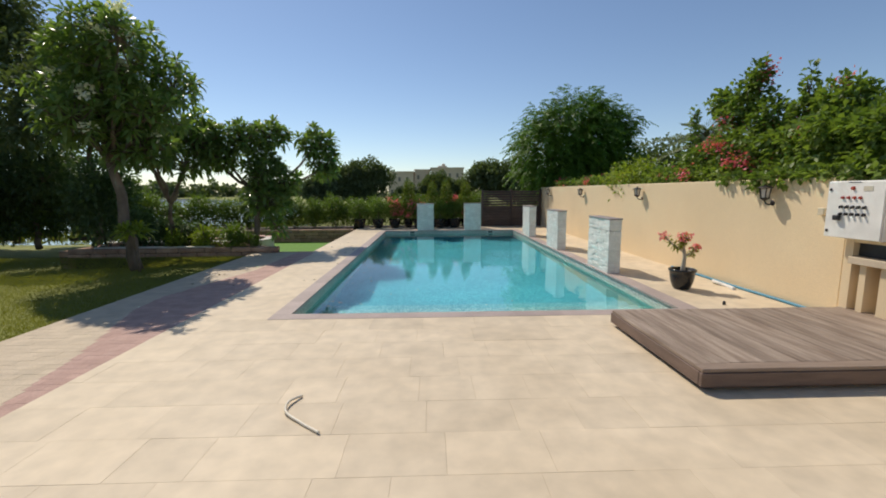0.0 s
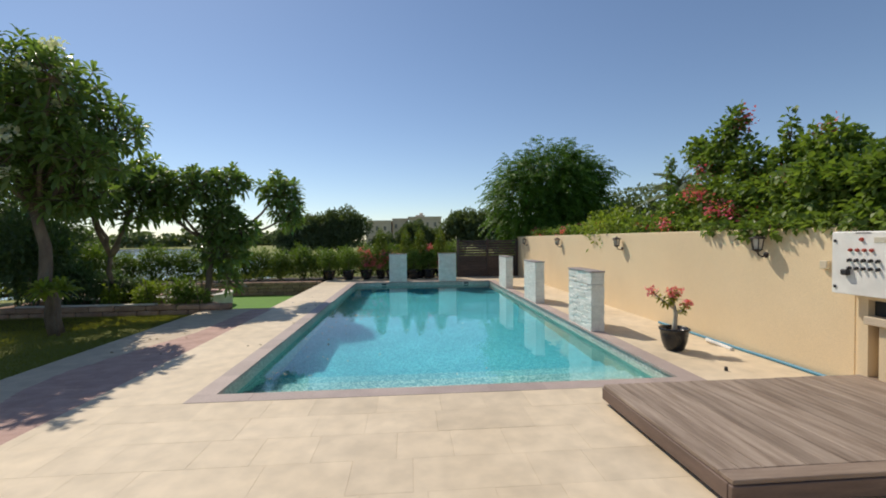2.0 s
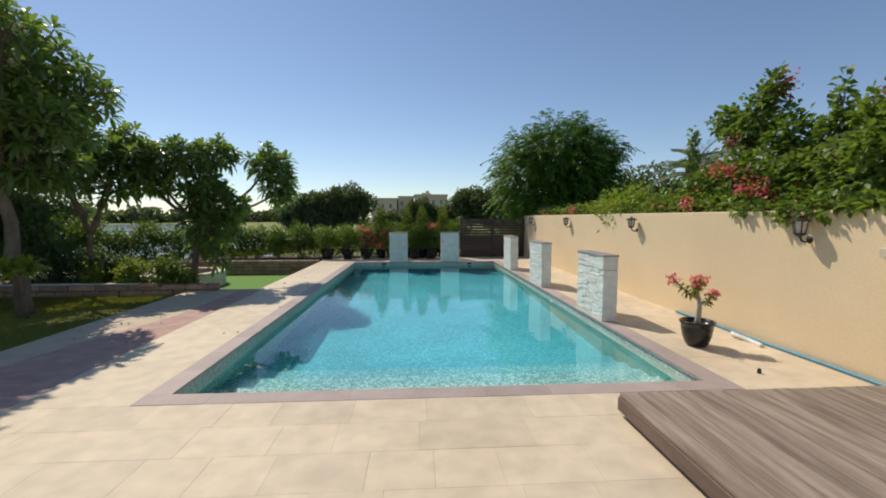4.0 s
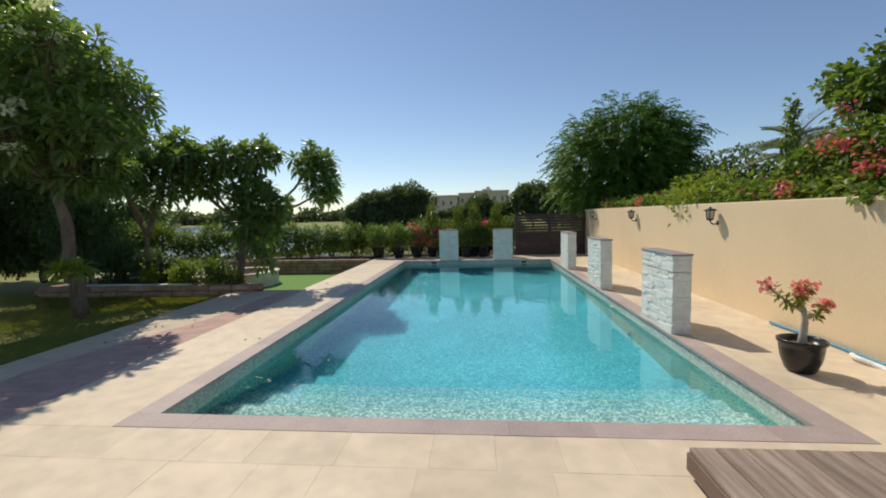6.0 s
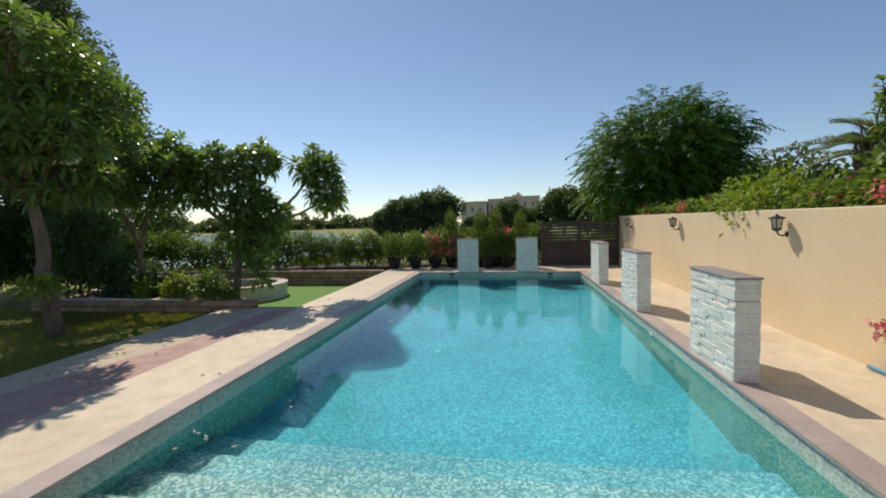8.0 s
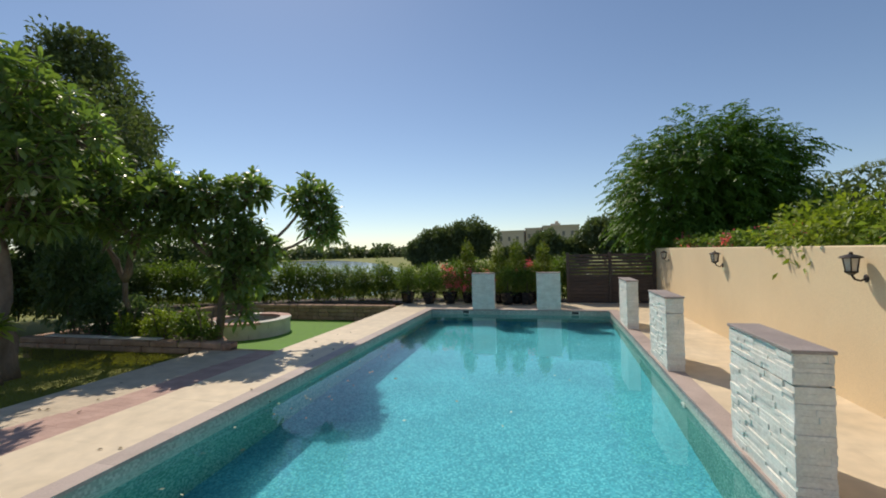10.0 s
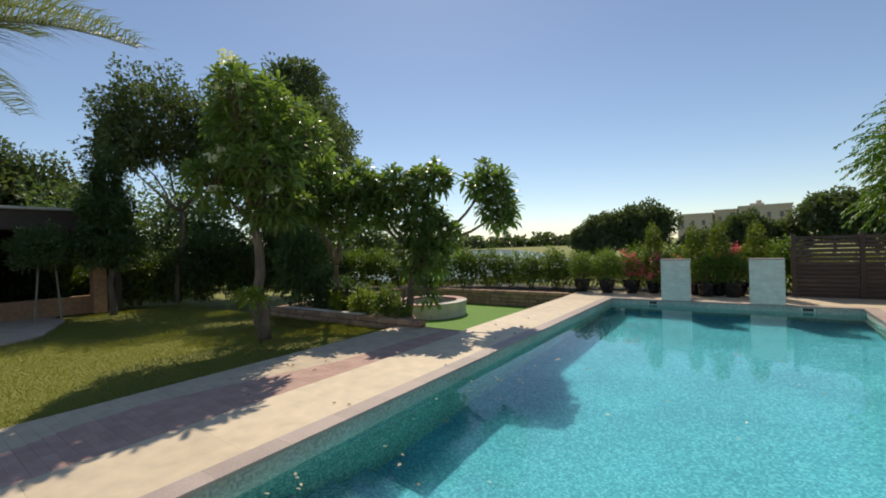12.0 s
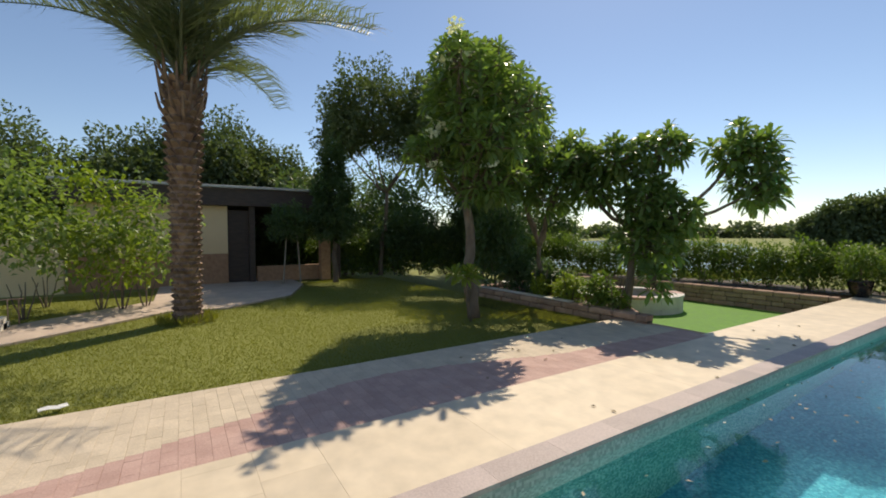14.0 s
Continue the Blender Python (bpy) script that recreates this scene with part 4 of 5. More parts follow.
for dy in (-0.05, 0.5):
    part("stem", tube([(0, dy, 0), (0.02, dy * 0.8 + 0.05, 0.8), (0, dy * 0.6 + 0.1, 1.6)], [0.028, 0.024, 0.02], 8), surf("pale_bark", (0.24, 0.21, 0.17), (0.34, 0.30, 0.25), 5, 0.9), top_stem)
pt, dt = in_blobs([(0, 0.2, 2.0, 0.75, 0.8, 0.55)], 3600, 0.55)
link("crown", leaves_mesh("topiary_crown", pt, unit(dt + rng.normal(size=dt.shape) * 0.8), 0.1, 0.05), DARKLEAF, top_stem)

# path beside the palm and western wall
bm = bmesh.new()
outline = [(-7.3, -4), (-8.15, 1.9), (-10.1, 4.0), (-9.9, 5.0), (-11.2, 6.6), (-13.6, 7.5), (-16.4, 7.5), (-16.4, 3.6), (-11.9, 3.6), (-9.85, 1.5), (-9.2, -4)]
f = bm.faces.new([bm.verts.new((x, y, -0.02)) for x, y in outline])
r = bmesh.ops.extrude_face_region(bm, geom=[f])
bmesh.ops.translate(bm, verts=[v for v in r["geom"] if isinstance(v, bmesh.types.BMVert)], vec=(0, 0, -0.1))
bmesh.ops.recalc_face_normals(bm, faces=bm.faces)
tagged(part("garden_path", bm, surf("pinkish_path_paving", (0.50, 0.38, 0.29), (0.62, 0.49, 0.38), 2.5, 0.85, 0.4, 30)), "pinkish paved garden path", "path", kind="structure")
part("wall_west", block(-15.3, -15.1, -8, 1.42, -0.3, 1.95, 0.01), STUCCO)
tagged(bpy.data.objects["wall_west"], "beige garden boundary wall behind the shrubs", "wall", kind="structure")
def spray_mesh(n, w, h, size):
    """An open, many-stemmed shrub: small clumps along arching shoots."""
    blobs = []
    for i in range(22):
        a, t = i * 2.4, 0.15 + 0.85 * ((i * 7) % 22) / 22
        blobs.append((w * 0.85 * t * math.cos(a), w * 0.85 * t * math.sin(a), h * rng.uniform(0.22, 1.0 - 0.25 * t), 0.42, 0.42, 0.34))
    p, d = in_blobs(blobs, n, 0.25)
    return leaves_mesh("spray", p, unit(d + rng.normal(size=d.shape)), size, size * 0.55, 0.2, 0.15)


SPRAY = [spray_mesh(620, 1.2, 3.2, 0.17) for _ in range(2)]
for m in SPRAY:
    m.materials.append(LIMELEAF)
SPRAYG = spray_mesh(720, 1.2, 3.2, 0.16)
SPRAYG.materials.append(leaf("fresh_leaf", (0.14, 0.21, 0.07), (0.27, 0.34, 0.13), 0.45))
for x, y, s, m in ((-10.6, 0.4, 1.0, SPRAYG), (-10.8, 1.6, 1.02, SPRAYG), (-11.4, 2.7, 1.05, SPRAY[0]), (-11.0, 3.1, 0.85, SPRAY[1]), (-12.4, 1.6, 1.15, SPRAYG), (-10.4, -1.0, 1.0, SPRAYG), (-11.2, 3.5, 0.95, SPRAYG), (-11.7, 0.4, 1.2, SPRAYG)):
    shrub("tall_shrub", (x, y, -0.06), m, None, "tall airy light green shrub beside the path", "shrub", "shrubs by the path", s, x * 3)
rail = empty("low_railing", (-9.95, 0.9, -0.06), "low brown metal garden railing", "railing")
for i in range(7):
    part("baluster", tube([(0, i * 0.14, 0), (0, i * 0.14, 0.5)], 0.01, 6), STONE, rail)
part("top_rail", tube([(0, -0.05, 0.5), (0, 0.9, 0.5)], 0.014, 6), STONE, rail)
for i in range(2):
    part("white_step", block(0.25 - 0.16 * i, 0.6 - 0.16 * i, -0.3, 0.75, 0.0, 0.25 - 0.1 * i, 0.01), WHITESTONE, rail)
paper = bmesh.new()
bmesh.ops.create_grid(paper, x_segments=5, y_segments=3, size=0.5)
for v in paper.verts:
    v.co = Vector((v.co.x * 0.1, v.co.y * 0.2, 0.004 + 0.012 * math.sin(v.co.x * 7 + v.co.y * 5)))
pp = tagged(part("paper_scrap", paper, WHITEPLASTIC), "pale scrap of paper lying on the lawn", "litter")
pp.location, pp.rotation_euler = (-4.79, 3.18, -0.005), (0, 0, 0.4)


# ---- potted row behind the pool ----
def pot_mesh(r, h):
    return lathe([(r * 0.62, 0), (r * 0.8, h * 0.25), (r * 0.95, h * 0.65), (r, h * 0.88), (r * 1.08, h * 0.9), (r * 1.08, h), (r * 0.95, h), (r * 0.93, h * 0.85), (0.02, h * 0.84)], 24)


def potted(at, r, h, mesh, mat, label, s, tall, flowers=False):
    t = empty("potted_shrub", at, label, "potted plant", "potted shrubs behind the pool")
    part("pot", pot_mesh(r, h), BLACKPOT, t, "dark glazed pot", smooth=True)
    part("stem", limb((0, 0, h * 0.8), (0.02, 0, h + 0.5 * tall), 0.025, 0.012, 0, 4), BARK, t)
    c = link("foliage", mesh, mat, t)
    c.location, c.scale = (0, 0, h * 0.75), (s, s, tall)
    if flowers:
        p, d = in_blobs([(0, 0, h + 0.55 * tall, 0.45, 0.4, 0.35)], 9, 0.8)
        for p0 in p:
            q = p0 + rng.normal(size=(40, 3)) * 0.07
            tagged(link("flower_cluster", leaves_mesh("bracts", q, unit(rng.normal(size=q.shape)), 0.07, 0.055), PINK, t), "red flower cluster", kind="stuff")
    return t


pc, dc = in_blobs([(0, 0, 0.45, 0.3, 0.3, 0.45), (0, 0, 0.9, 0.26, 0.26, 0.5), (0, 0, 1.35, 0.16, 0.16, 0.35)], 1500, 0.35)
COLUMN = leaves_mesh("column_foliage", pc, unit(dc + rng.normal(size=dc.shape) * 0.6 + np.array([0, 0, 0.5])), 0.11, 0.05)
COLUMN.materials.append(leaf("column_leaf", (0.12, 0.17, 0.03), (0.24, 0.28, 0.06), 0.35))
BUSH = shrub_mesh(1300, 0.5, 0.45, 1.0, 0.1)
BUSH.materials.append(HEDGELEAF)
for x, y, s, tall in ((-0.92, 18.3, 1.0, 1.05), (0.12, 18.35, 0.95, 1.0), (0.72, 18.25, 1.0, 1.04), (1.57, 18.3, 1.0, 1.0)):
    potted((x, y, 0), 0.2, 0.38, COLUMN, None, "columnar yellow-green shrub in a dark pot", s, tall)
for x, y, s, tall, fl in ((-3.0, 18.1, 0.8, 0.85, False), (-2.2, 18.0, 0.85, 0.9, False), (-1.5, 18.1, 0.9, 0.85, True), (-0.45, 17.95, 0.8, 0.8, True), (0.45, 17.95, 0.8, 0.8, False), (1.05, 18.0, 0.85, 0.8, False), (1.15, 18.38, 0.8, 0.9, True)):
    potted((x, y, 0), 0.24, 0.4, BUSH, None, "leafy shrub with red flowers in a dark pot" if fl else "leafy green shrub in a dark pot", s, tall, fl)

# ---- desert rose in a black bowl ----
rose = empty("desert_rose", (4.04, 6.34, 0), "pink-flowered desert rose in a black glazed pot", "potted plant")
pr = lathe([(0.105, 0), (0.13, 0.03), (0.165, 0.13), (0.18, 0.23), (0.184, 0.285), (0.2, 0.29), (0.203, 0.318), (0.19, 0.324), (0.172, 0.31), (0.168, 0.255), (0.02, 0.25)], 32)
part("pot", pr, BLACKPOT, rose, "black glazed round pot", smooth=True)
part("soil", lathe([(0.155, 0.235), (0.155, 0.262), (0.02, 0.268)], 20), SOIL, rose)
PALEBARK = surf("pale_succulent_bark", (0.40, 0.34, 0.26), (0.52, 0.46, 0.36), 8, 0.8, 0.3)
part("trunk", tube([(0, 0, 0.23), (0.005, 0, 0.34), (0.02, 0, 0.49), (0.0, 0, 0.63)], [0.045, 0.035, 0.028, 0.022], 9), PALEBARK, rose, smooth=True)
BRANCH = [((0, 0, 0.52), (-0.13, 0.03, 0.62), (-0.27, 0.1, 0.76)), ((0, 0, 0.55), (0.0, 0.02, 0.68), (0.01, -0.02, 0.78)), ((0.01, 0, 0.45), (0.1, -0.02, 0.5), (0.16, -0.05, 0.6)), ((0, 0, 0.54), (-0.05, -0.02, 0.64), (-0.06, -0.02, 0.72))]
RAISE = 0.07
BRANCH = [tuple((x * 1.05, y, z + RAISE) for x, y, z in br) for br in BRANCH]
ROSELEAF = leaf("desert_rose_leaf", (0.20, 0.22, 0.03), (0.36, 0.34, 0.07), 0.4)
for br in BRANCH:
    part("branch", tube(br, [0.018, 0.013, 0.008], 7), PALEBARK, rose, smooth=True)
    q = np.array([np.array(br[1]) * (1 - t) + np.array(br[2]) * t for t in rng.uniform(-0.3, 0.95, 44)])
    link("leaf_spray", leaves_mesh("leaf_spray", q, unit(rng.normal(size=q.shape) + np.array([0, 0, -0.3])), 0.1, 0.03), ROSELEAF, rose)
    b = np.array(br[2]) + rng.normal(size=(40, 3)) * np.array([0.035, 0.035, 0.022])
    tagged(link("flower_head", leaves_mesh("flower_head", b, unit(rng.normal(size=b.shape)), 0.05, 0.04), leaf("rose_petal", (0.82, 0.15, 0.25), (0.90, 0.40, 0.45), 0.35), rose), "pink flower cluster", kind="stuff")


# ---- wall lanterns ----
def lantern(y):
    t = empty("wall_lantern", (WALLX, y, 1.5), "black iron wall lantern with frosted panes on stucco", "wall lamp", "garden wall lanterns")
    part("wall_plate", lathe([(0.045, -0.012), (0.05, -0.004), (0.03, 0.006)], 16), DARKMETAL, t).matrix_local = Matrix.Translation((-0.008, 0, -0.16)) @ Matrix.Rotation(radians(-90), 4, "Y")
    part("bracket", tube([(0, 0, -0.16), (-0.06, 0, -0.19), (-0.12, 0, -0.17), (-0.15, 0, -0.11)], 0.013, 8), DARKMETAL, t, smooth=True)
    part("base", lathe([(0.02, -0.12), (0.05, -0.1), (0.075, -0.085), (0.075, -0.07)], 6, at=(-0.15, 0, 0)), DARKMETAL, t)
    part("glass", lathe([(0.058, -0.07), (0.082, 0.09)], 6, at=(-0.15, 0, 0)), LAMPGLASS, t, "frosted glass panes")
    for i in range(6):
        q = 2 * math.pi * i / 6
        part("frame_bar", tube([(-0.15 + 0.062 * math.cos(q), 0.062 * math.sin(q), -0.07), (-0.15 + 0.087 * math.cos(q), 0.087 * math.sin(q), 0.09)], 0.008, 5), DARKMETAL, t)
    t.scale = (0.85, 0.85, 0.85)
    part("hood", lathe([(0.108, 0.085), (0.118, 0.096), (0.10, 0.11), (0.055, 0.126), (0.03, 0.132), (0.018, 0.142), (0.022, 0.152), (0.004, 0.166)], 12, at=(-0.15, 0, 0)), DARKMETAL, t)


for y in (5.84, 9.6, 13.35, 17.1):
    lantern(y)

# ---- control cabinet on the wall ----
CX, CY, CZ = WALLX - 0.26, 4.105, 1.005
cab = empty("control_cabinet", (CX, CY, CZ), "white metal pool control cabinet with switches on the wall", "control cabinet")
part("body", block(0.02, 0.30, 0, 0.64, 0, 0.64, 0.006), WHITEMETAL, cab)
door = part("door", block(0, 0.018, 0.006, 0.634, 0.006, 0.634, 0.004), WHITEMETAL, cab)


def knob(y, z, r, mat, name):
    m = Matrix.Translation((0.0, y, z)) @ Matrix.Rotation(radians(-90), 4, "Y")
    bm = lathe([(r * 1.25, 0), (r * 1.25, 0.006), (r, 0.008), (r * 0.85, 0.022)], 12)
    bmesh.ops.transform(bm, matrix=m, verts=bm.verts)
    part(name, bm, mat, door)


knob(0.34, 0.56, 0.017, REDPLASTIC, "indicator")
for i in range(4):
    knob(0.25 + i * 0.065, 0.455, 0.015, REDPLASTIC, "indicator")
for i in range(5):
    for z in (0.355, 0.275):
        knob(0.19 + i * 0.065, z, 0.014, DARK, "switch")
        part("switch_lever", block(-0.034, -0.02, 0.184 + i * 0.065, 0.196 + i * 0.065, z - 0.022, z + 0.008), DARK, door)
part("main_handle", block(-0.05, 0.0, 0.44, 0.51, 0.20, 0.26, 0.01), DARK, door, "black main switch handle")
for z in (0.06, 0.53):
    part("lock", block(-0.012, 0.0, 0.585, 0.61, z, z + 0.03, 0.003), DARK, door)
part("name_plate", block(-0.004, 0.0, 0.13, 0.23, 0.53, 0.58, 0.001), surf("ivory_label", (0.6, 0.55, 0.42), (0.66, 0.6, 0.47), 8, 0.5, 0), door, "ivory label plate")
part("top_vent", block(-0.004, 0.0, 0.26, 0.4, 0.622, 0.63), DARK, door)
sock = tagged(part("wall_socket", block(WALLX - 0.05, WALLX, 4.99, 5.075, 1.235, 1.325, 0.006), surf("cream_plastic", (0.60, 0.52, 0.38), (0.66, 0.58, 0.43), 8, 0.5, 0.1)), "small cream weatherproof socket on the wall", "socket")

# ---- masonry niche under the cabinet ----
niche = empty("masonry_niche", (WALLX - 0.12, 3.2, 0), "beige masonry niche with a pale shelf under the cabinet", "niche", kind="structure")
part("end_pier", block(0.0, 0.4, 1.30, 1.39, 0.0, 0.99), STUCCO, niche)
part("end_wall", block(0.118, 0.4, 1.392, 1.516, 0.0, 0.99), STUCCO, niche)
# Dark panel set forward; its colour stands in for shade inside the recess.
part("back", block(0.07, 0.4, 0.72, 1.296, 0.804, 0.956), DARK, niche, "dark panel painting the recess's shade")
part("lower_back", block(0.2, 0.4, 0.984, 1.296, 0.0, 0.716), STUCCO, niche)
part("shelf", block(-0.06, 0.39, 0.72, 1.297, 0.72, 0.80, 0.006), PALEBRICK, niche, "pale sandstone shelf")
part("shelf_pier", block(0.0, 0.198, 1.13, 1.20, 0.0, 0.716), STUCCO, niche)
part("shelf_wall", block(0.0, 0.4, 0.0, 0.98, 0.0, 0.716), STUCCO, niche)
part("side_wall", block(0.02, 0.4, 0.0, 0.716, 0.72, 0.956), STUCCO, niche)
part("lintel", block(0.0, 0.4, 0.0, 1.296, 0.96, 0.99), STUCCO, niche)
jb = empty("junction_box", (WALLX - 0.13, 3.93, 0.80), "small grey plastic junction box on the niche shelf", "junction box")
part("body", block(0.0, 0.14, 0.0, 0.13, 0.0, 0.125, 0.008), surf("grey_plastic", (0.5, 0.5, 0.48), (0.57, 0.57, 0.55), 6, 0.5, 0.05), jb)
part("cover", block(-0.012, -0.001, 0.006, 0.124, 0.006, 0.119, 0.004), surf("grey_cover", (0.55, 0.55, 0.53), (0.62, 0.62, 0.60), 6, 0.45, 0.05), jb)

# ---- hose, fittings, pipe strip ----
def bend(pts, n=8):
    pts = [Vector(p) for p in pts]
    out = []
    for i in range(len(pts) - 1):
        p0, p1, p2, p3 = pts[max(i - 1, 0)], pts[i], pts[i + 1], pts[min(i + 2, len(pts) - 1)]
        for k in range(n):
            t = k / n
            out.append(0.5 * ((2 * p1) + (p2 - p0) * t + (2 * p0 - 5 * p1 + 4 * p2 - p3) * t * t + (3 * p1 - p0 - 3 * p2 + p3) * t ** 3))
    return out + [pts[-1]]


hose = tagged(part("hose", tube(bend([(4.93, 4.75, 0.022), (4.94, 5.6, 0.022), (4.92, 6.4, 0.022), (4.94, 7.3, 0.022), (4.9, 8.1, 0.03)]), 0.021, 10), BLUEHOSE, smooth=True), "blue plastic hose along the foot of the wall", "hose")
fit_ = tagged(part("hose_fitting", tube(bend([(4.80, 6.2, 0.02), (4.82, 6.42, 0.022), (4.77, 6.6, 0.045), (4.84, 6.75, 0.028)]), 0.027, 10), WHITEPLASTIC, smooth=True), "curved white plastic hose fitting on paving", "hose fitting")
plug = tagged(part("floor_cap", lathe([(0.02, 0), (0.02, 0.03), (0.014, 0.05), (0.004, 0.052)], 12), DARK), "small dark cap standing on paving", "cap")
plug.location = (4.06, 5.38, 0)
strip = tagged(part("trim_strip", tube(bend([(-0.93, 2.99, 0.012), (-0.99, 2.87, 0.03), (-0.97, 2.74, 0.02), (-0.83, 2.61, 0.012), (-0.67, 2.48, 0.012)]), 0.01, 8), surf("cream_strip", (0.72, 0.64, 0.5), (0.82, 0.75, 0.6), 9, 0.4, 0.1), smooth=True), "bent cream plastic strip lying on the terrace", "strip")

# ---- skimmers and pool light ----
for sx in (-0.82, 2.33):
    sk = empty("skimmer", (sx, POOL[3], -0.115), "pool skimmer slot with a pale frame in the far wall", "skimmer", "pool skimmers")
    # No hole is cut: a dark plate paints the shaded slot.
    part("slot_shade", block(0.03, 0.22, -0.006, 0.0, 0.005, 0.065), DARK, sk, "dark plate painting the slot's shade")
    part("frame", block(0, 0.03, -0.02, 0, 0, 0.08, 0.003), WHITEPLASTIC, sk)
    part("frame", block(0.22, 0.25, -0.02, 0, 0, 0.08, 0.003), WHITEPLASTIC, sk)
pl = empty("pool_light", (POOL[1], 10.05, -0.33), "round white underwater pool light", "pool light")
for nm, prof, mt in (("rim", [(0.075, 0), (0.075, 0.015), (0.055, 0.022)], WHITEPLASTIC), ("lens", [(0.054, 0.016), (0.04, 0.024), (0.01, 0.027)], LAMPGLASS)):
    bm = lathe(prof, 20)
    bmesh.ops.transform(bm, matrix=Matrix.Rotation(radians(-90), 4, "Y"), verts=bm.verts)
    part(nm, bm, mt, pl)

# ---- distance: villas, trees, woods ----
def villa(x, y, w, d, h, label, tank=False):
    v = empty("far_villa", (x, y, -1.2), label, "house", "villas beyond the lake")
    part("wall", block(0, w, 0, d, 0, h), VILLA, v)
    part("parapet", block(-0.15, w + 0.15, -0.15, d, h, h + 0.3), VILLA, v)
    if tank:
        part("upper_storey", block(w * 0.22, w * 0.5, 2.0, d, h + 0.3, h + 0.75), VILLA, v)
        part("roof_tank", lathe([(0.4, 0), (0.4, 0.5), (0.1, 0.6)], 12, at=(w * 0.4, 3.5, h + 0.75)), VILLA, v)
    for i in range(int(w // 1.7)):
        for z in (h - 1.9, h - 4.6):
            part("window", block(0.5 + i * 1.7, 1.0 + i * 1.7, -0.03, 0.02, z, z + 0.9), PANEGLASS, v)
    return v


villa(-9.3, 94, 5.5, 9, 6.85, "pale beige flat-roofed villa beyond the garden")
villa(-3.5, 95.5, 3.3, 8, 7.35, "narrow pale beige house wing beyond the garden")
villa(0.1, 94, 7.2, 9, 7.65, "pale beige two-storey villa with roof tank", True)
for bx, by, bz, r in ((-17.4, 65, 2.2, 1.7), (-15.0, 65, 3.5, 2.2), (-12.3, 66, 3.8, 2.5), (-9.7, 66, 4.4, 2.7), (-3.5, 66, 0.9, 1.8), (1.2, 66, 2.8, 1.9), (4.5, 68, 1.7, 1.9), (8.9, 66, 4.2, 2.4), (12.0, 65, 4.0, 2.8), (15.5, 66, 3.2, 3.0), (12.4, 22.5, 2.6, 1.9), (14.5, 20.5, 2.2, 1.9)):
    leafy("distant_tree", (bx, by, -1.3 if by > 30 else -0.2), (bx, by, bz - r * 0.55), [(bx, by, bz, r * 1.1, r, r * 0.75), (bx + r * 0.7, by, bz - 0.6, r * 0.7, r * 0.7, r * 0.6), (bx - r * 0.7, by, bz - 0.5, r * 0.7, r * 0.7, r * 0.6), (bx + r * 0.2, by - 0.3, bz - r * 0.85, r * 0.95, r * 0.8, r * 0.6)], 6000, 0.55 if by > 30 else 0.3, FARLEAF, "dense green tree beyond the garden", 0.2, 0.2, "trees beyond the garden")
# scrub and reeds on the field, and the far shore's woods
n = 9000
ang = rng.uniform(radians(8), radians(75), n)
cl = np.round(ang * 60) / 60
hh = 3.0 + 4.5 * np.abs(np.sin(cl * 37)) + 2 * np.abs(np.sin(cl * 91))
R = 300 + rng.uniform(0, 20, n)
p = np.stack([-np.sin(ang) * R, np.cos(ang) * R, -1.2 + hh * rng.uniform(0, 1, n)], 1)
tagged(link("far_woods", leaves_mesh("far_woods", p, unit(rng.normal(size=p.shape)), 3.2, 2.4), FARLEAF), "hazy line of trees on the far shore", "woods", kind="stuff")
n = 14000
ang = rng.uniform(radians(-20), radians(62), n)
R = rng.uniform(30, 60, n) ** 1.0
keep = np.abs(np.sin(ang * 23) + np.sin(R * 0.9)) < 0.8
p = np.stack([-np.sin(ang) * R, np.cos(ang) * R, np.zeros(n)], 1)[keep]
p[:, 2] = height(p[:, 0], p[:, 1]) + rng.uniform(0, 0.5, len(p))
tagged(link("field_scrub", leaves_mesh("field_scrub", p, unit(rng.normal(size=p.shape) * 0.5 + np.array([0, 0, 1.0])), 0.6, 0.22), leaf("field_grass", (0.14, 0.17, 0.05), (0.26, 0.27, 0.10), 0.3)), "rough grass and scrub on the field", "grass", kind="stuff")

# ---- lawn grass and fallen leaves ----
n = 260000
gx_ = rng.uniform(0, 1, n) ** 1.25 * -9.9 - 4.53
gy_ = rng.uniform(0.0, 10.7, n)
inside = np.zeros(n, bool)
for (ax_, ay_), (bx_, by_) in zip(outline, outline[1:] + outline[:1]):
    if ay_ != by_:
        inside ^= ((ay_ > gy_) != (by_ > gy_)) & (gx_ < (bx_ - ax_) * (gy_ - ay_) / (by_ - ay_) + ax_)
keep = ~inside & (gx_ > -14.4)
p = np.stack([gx_, gy_, np.full(n, -0.06)], 1)[keep]
tagged(link("lawn", leaves_mesh("lawn", p, rng.normal(size=p.shape) * 0.45 + np.array([0, 0, 1.0]), 0.024, 0.009), GRASS), "short green lawn grass", "grass", kind="stuff")
n = 26
p = np.stack([rng.uniform(-4.6, -1.9, n), rng.uniform(6.5, 13.5, n), np.full(n, 0.008)], 1)
p = p[~((p[:, 1] > 10.9) & (p[:, 0] < -3.1))]
d = rng.normal(size=p.shape)
d[:, 2] = 0
tagged(link("fallen_leaves", leaves_mesh("fallen_leaves", p, d, 0.065, 0.03, 0.3), surf("dry_leaf", (0.10, 0.07, 0.03), (0.22, 0.16, 0.07), 6, 0.8, 0.2, vary="island", amount=0.5)), "dry leaves scattered on the paving", "leaves", kind="stuff")
n = 110
